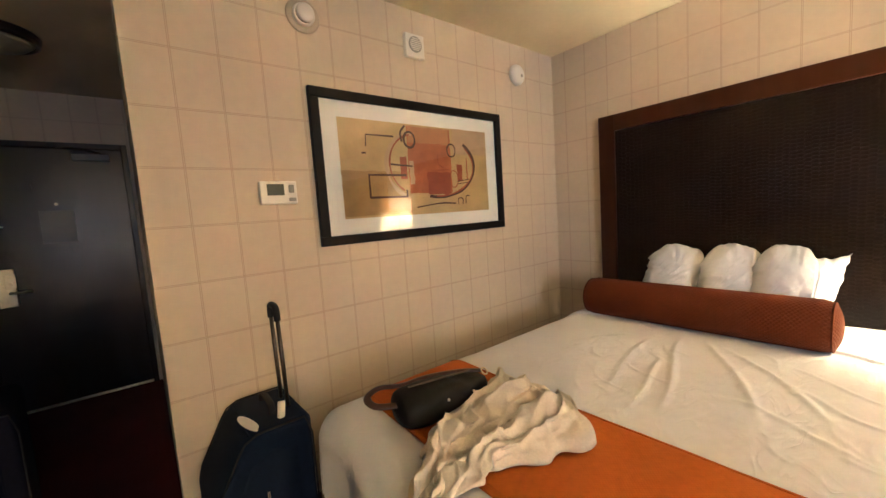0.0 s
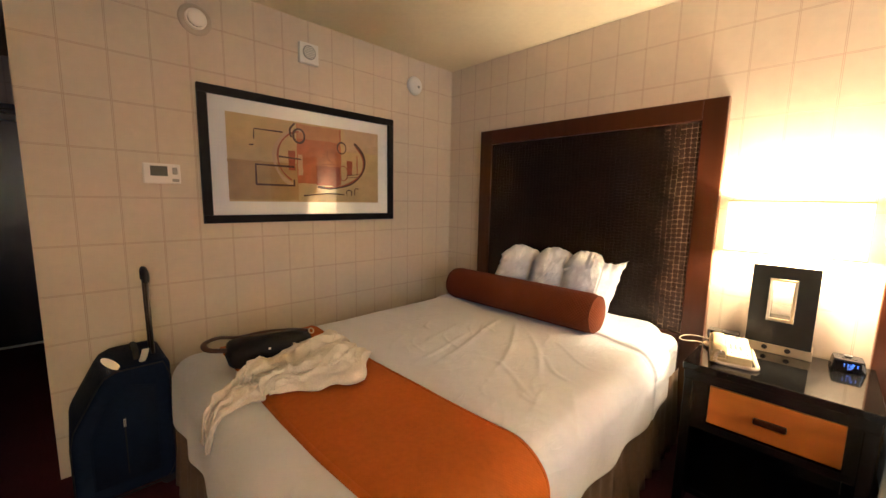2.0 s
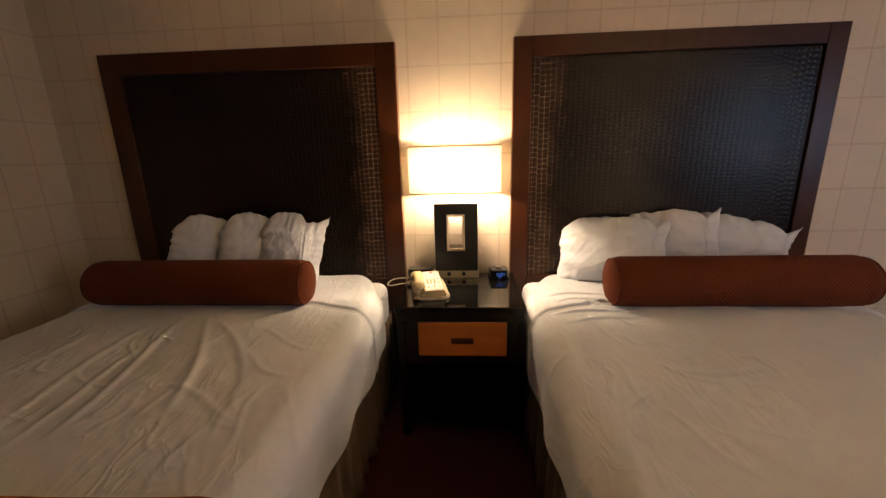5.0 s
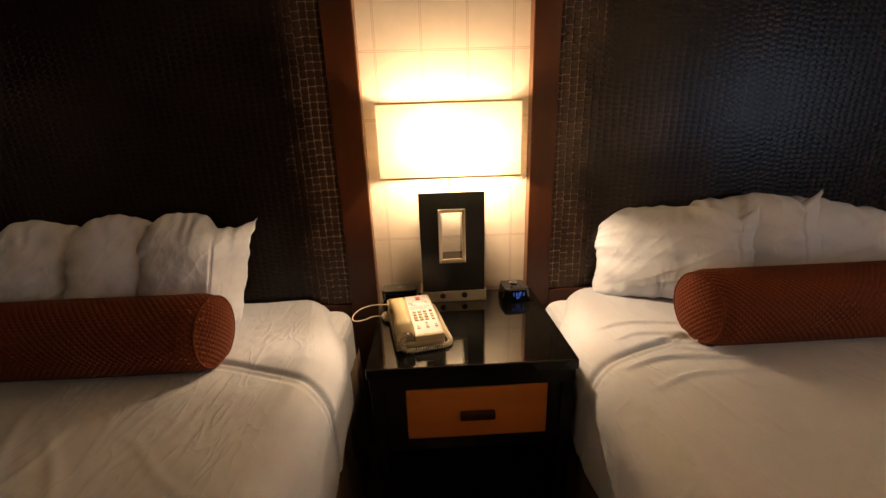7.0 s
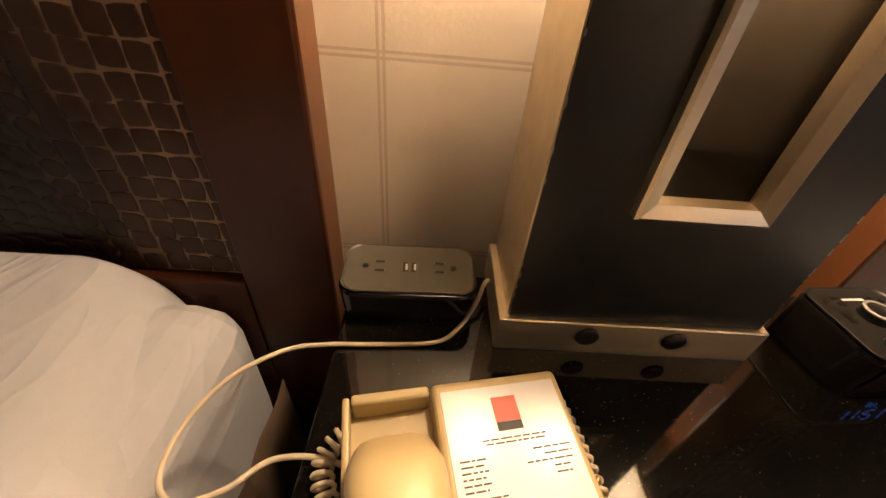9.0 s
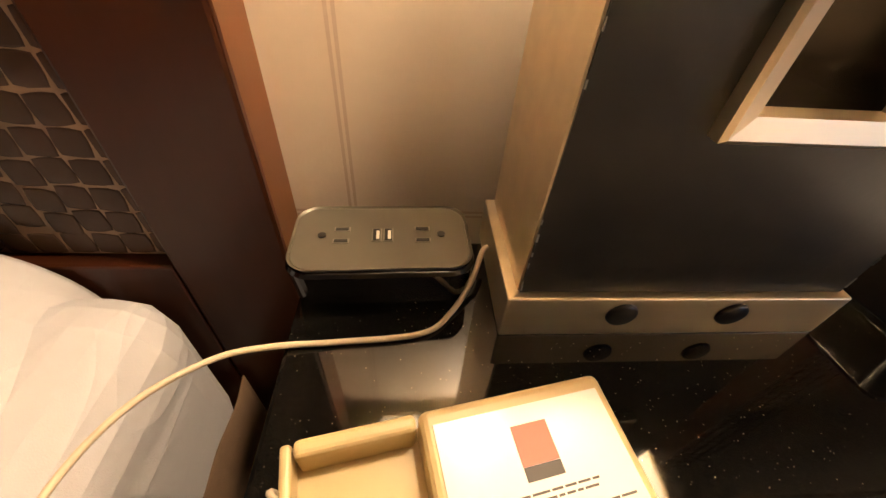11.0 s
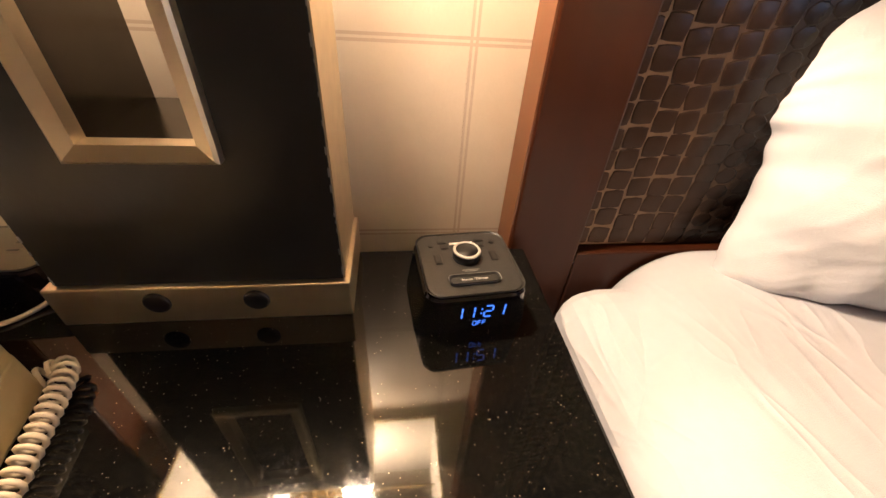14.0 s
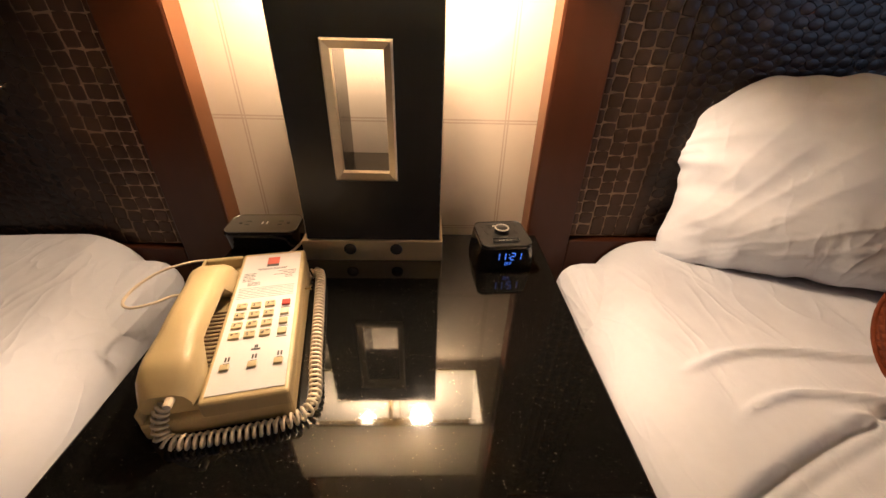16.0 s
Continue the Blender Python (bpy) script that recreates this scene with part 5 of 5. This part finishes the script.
part("test_button", lathe([(0.012, 0.0), (0.011, 0.003), (0.0, 0.003)], pose(0.02, -0.037, -0.01, 90, 0, 0), 18), GREYP, sm)


def vent_block(a):
    own = box(-0.0055, 0.0055, -0.0355, -0.0285, 0.0385, 0.0412)
    own.transform(Matrix.Rotation(a, 4, "Y"))
    return own


sp = thing("smoke_detector", "white smoke detector with dark vents on a round base", "smoke detector", pose(0.0, -1.927, 2.278, 0, 0, 90))
part("base_plate", lathe([(0.078, 0.0), (0.078, 0.004), (0.072, 0.007), (0.058, 0.008), (0.0, 0.008)], pose(0, -0.001, 0, 90, 0, 0), 44), PLATE, sp, "beige round base plate", True)
body = part("body", lathe([(0.050, 0.008), (0.050, 0.022), (0.047, 0.026), (0.040, 0.027), (0.040, 0.036), (0.0, 0.036)], pose(0, -0.001, 0, 90, 0, 0), 40), WHITEP, sp, "", True)
body.data.set_sharp_from_angle(angle=radians(40))
for k in range(16):
    a = 2 * math.pi * k / 16
    part("vent", vent_block(a), RUBBER, body, "dark vent opening")
part("cap", lathe([(0.042, 0.036), (0.042, 0.041), (0.036, 0.047), (0.020, 0.051), (0.0, 0.052)], pose(0, -0.001, 0, 90, 0, 0), 40), WHITEP, sp, "round white cap", True)

# ---- luggage ----


def suitcase(m, w, prof, material, label, handle):
    """prof: the outline seen from the side, as (depth, height) pairs; handle: the height of the pulled-out grip."""
    s = thing("suitcase", label, "suitcase", m, "luggage")
    own = bmesh.new()
    ends = [[own.verts.new((x, y, z)) for y, z in prof] for x in (-w / 2, w / 2)]
    k = len(prof)
    for i in range(k):
        own.faces.new((ends[0][i], ends[0][(i + 1) % k], ends[1][(i + 1) % k], ends[1][i]))
    own.faces.new(ends[0])
    own.faces.new(ends[1])
    bmesh.ops.bevel(own, geom=own.edges[:], offset=0.03, segments=4, affect="EDGES", profile=0.5)
    bmesh.ops.subdivide_edges(own, edges=own.edges[:], cuts=1, use_grid_fill=True)
    for v in own.verts:
        v.co += v.normal * (0.006 * noise.noise(v.co * 6))
    body = part("body", own, material, s, "soft nylon body", True)
    ys, zs = [p[0] for p in prof], [p[1] for p in prof]
    y0, y1, top = min(ys), max(ys), max(zs)
    own = bmesh.new()
    inner = [(y0 + 0.06, 0.12), (y1 - 0.06, 0.12), (y1 - 0.06, top - 0.10), ((y0 + y1) / 2 + 0.03, top - 0.075), (y0 + 0.13, top - 0.12), (y0 + 0.06, top - 0.28)]
    for x in (w / 2 + 0.001, w / 2 + 0.012):
        [own.verts.new((x, y, z)) for y, z in inner]
    own.verts.ensure_lookup_table()
    n = len(inner)
    for i in range(n):
        own.faces.new((own.verts[i], own.verts[(i + 1) % n], own.verts[n + (i + 1) % n], own.verts[n + i]))
    own.faces.new(own.verts[n:2 * n])
    bmesh.ops.bevel(own, geom=[e for e in own.edges if all(v.co.x > w / 2 + 0.005 for v in e.verts)], offset=0.008, segments=3, affect="EDGES")
    pk = part("side_pocket", own, material, s, "padded side panel", True)
    part("zip", tube([Vector((w / 2 + 0.0135, (y0 + y1) / 2, z)) for z in (0.16, top - 0.22)], 0.003, 6), RUBBER, pk)
    part("zip_pull", box(w / 2 + 0.012, w / 2 + 0.016, (y0 + y1) / 2 - 0.004, (y0 + y1) / 2 + 0.004, top - 0.25, top - 0.215, 0.001), SILVER, pk, "metal zip pull")
    for x in (-w / 2, w / 2):
        edge = [Vector((x * 0.985, y * 0.985 + 0.015 * (y0 + y1) / 2, z * 0.985 + 0.004)) for y, z in prof]
        part("piping", tube([p for a, b in zip(edge, edge[1:] + edge[:1]) for p in (a.lerp(b, 0.12), a.lerp(b, 0.88))], 0.0035, 6), RUBBER, body, "", True)
    part("top_handle", tube(smooth_path([(-0.08, y1 - 0.11, top - 0.004), (-0.06, y1 - 0.11, top + 0.035), (0.06, y1 - 0.11, top + 0.035), (0.08, y1 - 0.11, top - 0.004)], 6), 0.012, 8, flat=0.5), RUBBER, s, "padded black carry handle", True)
    if handle:
        h = part("telescopic_handle", tube([Vector((-0.045, y1 - 0.045, top - 0.03)), Vector((-0.045, y1 - 0.05, handle - 0.03))], 0.008, 8), BRONZE, s, "tall telescopic tube handle", True)
        part("tube", tube([Vector((0.045, y1 - 0.045, top - 0.03)), Vector((0.045, y1 - 0.05, handle - 0.03))], 0.008, 8), BRONZE, h, "", True)
        part("grip", tube(smooth_path([(-0.046, y1 - 0.05, handle - 0.055), (-0.042, y1 - 0.05, handle - 0.01), (0, y1 - 0.05, handle), (0.042, y1 - 0.05, handle - 0.01), (0.046, y1 - 0.05, handle - 0.055)], 6), 0.0125, 10), RUBBER, h, "black moulded grip", True)
    for x in (-w / 2 + 0.05, w / 2 - 0.05):
        part("wheel", lathe([(0.0, -0.012), (0.03, -0.012), (0.034, -0.006), (0.034, 0.006), (0.03, 0.012), (0.0, 0.012)], pose(x, y1 - 0.03, 0.034, 0, 90, 0), 20), RUBBER, s, "black rubber wheel")
        part("foot", box(x - 0.02, x + 0.02, y0 + 0.03, y0 + 0.06, 0.0, 0.06, 0.005), RUBBER, s)
    own = bmesh.new()
    bmesh.ops.create_circle(own, cap_ends=True, segments=28, radius=1.0, matrix=pose(0.11, y1 - 0.20, top + 0.012, -14, 24, 30) @ Matrix.Diagonal((0.048, 0.026, 1, 1)))
    tag = part("luggage_tag", own, WHITEP, s, "oval white luggage tag")
    thicken(tag, 0.002)
    own = bmesh.new()
    bmesh.ops.create_grid(own, x_segments=6, y_segments=2, size=1.0, matrix=pose(0.10, y1 - 0.085, top + 0.02, 12, 18, -20) @ Matrix.Diagonal((0.036, 0.014, 1, 1)))
    for v in own.verts:
        v.co.z += 0.01 * math.sin(v.co.x * 40)
    thicken(part("paper_tag", own, WHITEP, s, "curled white paper tag", True), 0.001)
    return s


PROF1 = [(-0.175, 0.05), (0.175, 0.05), (0.175, 0.625), (-0.01, 0.625), (-0.06, 0.60), (-0.175, 0.38)]
suitcase(pose(0.235, -2.375, 0.0, 0, 0, 0), 0.35, PROF1, SUITCASE, "upright navy blue suitcase with its handle pulled out", 1.02)
PROF2 = [(-0.16, 0.05), (0.16, 0.05), (0.16, 0.70), (0.0, 0.70), (-0.06, 0.68), (-0.16, 0.50)]
suitcase(pose(-0.50, -3.25, 0.0, 0, 0, 8), 0.46, PROF2, NAVY, "large dark navy suitcase standing in the entry", 0)

# ---- handbag and jacket on the bed ----
BEDTOP = 0.678
bag = thing("handbag", "small black leather handbag with a brown strap", "handbag", pose(0.84, -1.905, BEDTOP, 0, 0, 82))


def bag_side(u, v):
    a, t = 2 * math.pi * u, 2 * v - 1
    ln, wd, ht = 0.172, 0.088, 0.060
    k = (1 - abs(t) ** 3.2) ** (1 / 3.2) * (0.94 + 0.06 * noise.noise((t * 3, math.cos(a), math.sin(a))))
    cy, cz = math.cos(a), math.sin(a)
    cy, cz = math.copysign(abs(cy) ** 0.75, cy), math.copysign(abs(cz) ** 0.75, cz)
    lean = 0.9 - 0.2 * t
    return Vector((ln * t, wd * k * cy * lean, 0.056 + ht * k * cz * (1.0 - 0.1 * t) + 0.006 * noise.noise((t * 4, a, 3))))


bb = part("body", grid(40, 30, bag_side), LEATHER, bag, "soft black leather body", True)
part("zip", tube([Vector((x, 0.0, 0.116 - 0.006 * x / 0.15)) for x in (-0.12, -0.05, 0.05, 0.12)], 0.003, 6), BRONZE, bb, "dark metal zip")
for x in (-0.02, 0.075):
    part("stud", lathe([(0.0, 0.004), (0.004, 0.003), (0.005, 0.0)], pose(x, -0.0755, 0.078, 75, 0, 0), 14), SILVER, bb, "nickel stud")
rg = part("ring", tube([Vector((0.166 + 0.010 * math.cos(a), -0.012 + 0.010 * math.sin(a), 0.098 + 0.008 * math.sin(a))) for a in (2 * math.pi * i / 20 for i in range(21))], 0.003, 6), SILVER, bag, "nickel strap ring", True)
strap = smooth_path([(0.16, 0.0, 0.098), (0.09, 0.03, 0.105), (-0.02, 0.06, 0.105), (-0.11, 0.078, 0.095), (-0.185, 0.085, 0.105), (-0.235, 0.060, 0.098), (-0.225, 0.015, 0.085), (-0.155, -0.005, 0.075)], 8)
part("strap", tube(strap, 0.012, 8, flat=0.5), STRAP, bag, "brown leather strap", True)


def bed_surface(x, y):
    z = 0.680 if y > -2.05 else 0.668
    if y < -2.09:
        s = min((-2.09 - y) / 0.12, 1.0)
        z = 0.665 - 0.12 * (1 - math.sqrt(max(0.0, 1 - s * s)))
    return z


LEFT = smooth_path([(0.80, -1.575, 0), (0.87, -1.72, 0), (0.90, -1.90, 0), (0.95, -2.05, 0), (1.02, -2.13, 0), (1.07, -2.205, 0)], 20)
RIGHT = smooth_path([(1.10, -1.585, 0), (1.275, -1.735, 0), (1.25, -1.83, 0), (1.185, -1.97, 0), (1.165, -2.09, 0), (1.175, -2.215, 0)], 20)


def jacket(u, v):
    k = v * (len(LEFT) - 1)
    i = min(int(k), len(LEFT) - 2)
    a, b = LEFT[i].lerp(LEFT[i + 1], k - i), RIGHT[i].lerp(RIGHT[i + 1], k - i)
    p = a.lerp(b, u)
    p.x += 0.028 * noise.noise((u * 5, v * 7, 1)) + 0.018 * noise.noise((u * 13, v * 11, 8))
    p.y += 0.028 * noise.noise((u * 5, v * 7, 5)) + 0.015 * noise.noise((u * 13, v * 11, 3))
    edge = min(1.0, min(u, 1 - u) / 0.16, v / 0.20, (1 - v) / 0.06)
    edge = max(0.0, edge) ** 0.6
    w = u * 2.4 + 0.55 * noise.noise((u * 1.5, v * 2.2, 2)) + 0.8 * v
    fold = (1 - abs(math.sin(math.pi * w))) ** 1.3
    w2 = u * 5.2 - 1.6 * v + 0.5 * noise.noise((u * 3, v * 3, 6))
    fold2 = (1 - abs(math.sin(math.pi * w2))) ** 2
    bulk = 0.115 * math.exp(-((v - 0.20) / 0.32) ** 2) + 0.024
    h = bulk * (0.5 + 0.42 * fold * (0.55 + 0.9 * noise.noise((u * 3, v * 4, 7)))) + 0.028 * fold2 * (0.5 + noise.noise((u * 4, v * 3, 17))) + 0.024 * noise.noise((u * 3.3, v * 4.2, 9)) + 0.014 * noise.noise((u * 8, v * 9, 19)) + 0.011 * (1 - abs(noise.noise((u * 11 - v * 8, v * 9, 4)))) ** 4
    drop = bed_surface(p.x, p.y)
    p.z = drop + 0.008 + max(0.0, h) * edge
    if p.y < -2.15:
        p.y -= 0.02 * edge
    return p


jk = thing("jacket", "crumpled oatmeal linen jacket thrown over the bed end", "jacket")
thicken(part("body", grid(110, 92, lambda u, v: jacket(u, v * 0.70)), LINEN, jk, "", True), 0.004)


def sleeve(u, v):
    """A sleeve that trails from the body over the corner of the bed."""
    p = jacket(0.10 + 0.86 * u, 0.52 + 0.48 * v)
    p.z += 0.012 * min(1.0, v / 0.2) * (1 - (2 * u - 1) ** 4) + 0.004
    return p


thicken(part("sleeve", grid(80, 70, sleeve), LINEN, jk, "limp empty sleeve", True), 0.004)
cuff = [jacket(0.10 + 0.86 * k / 30, 0.985) + Vector((0, 0, 0.010)) for k in range(31)]
part("cuff", tube(cuff, 0.006, 6, flat=0.6), LINEN, jk, "stitched cuff edge", True)

# ---- floor lamp behind the walk, which shines back from the entry door ----
fl = thing("floor_lamp", "lit floor lamp with a white drum shade", "floor lamp", pose(4.55, -3.28, 0.0))
part("base", lathe([(0.0, 0.0), (0.15, 0.0), (0.15, 0.012), (0.14, 0.02), (0.02, 0.03), (0.0, 0.03)], None, 36), BRONZE, fl, "", True)
part("pole", lathe([(0.012, 0.03), (0.012, 1.28), (0.0, 1.28)], None, 14), BRONZE, fl, "", True)
part("shade", lathe([(0.20, 1.18), (0.18, 1.52), (0.179, 1.52), (0.199, 1.18), (0.20, 1.18)], None, 40, cap=False), SHADE, fl, "white drum shade", True)
fb = part("bulb", lathe([(0.0, 1.28), (0.014, 1.285), (0.03, 1.33), (0.022, 1.36), (0.0, 1.37)], None, 20), BULB, fl, "glowing frosted bulb", True)
fb.visible_shadow = False
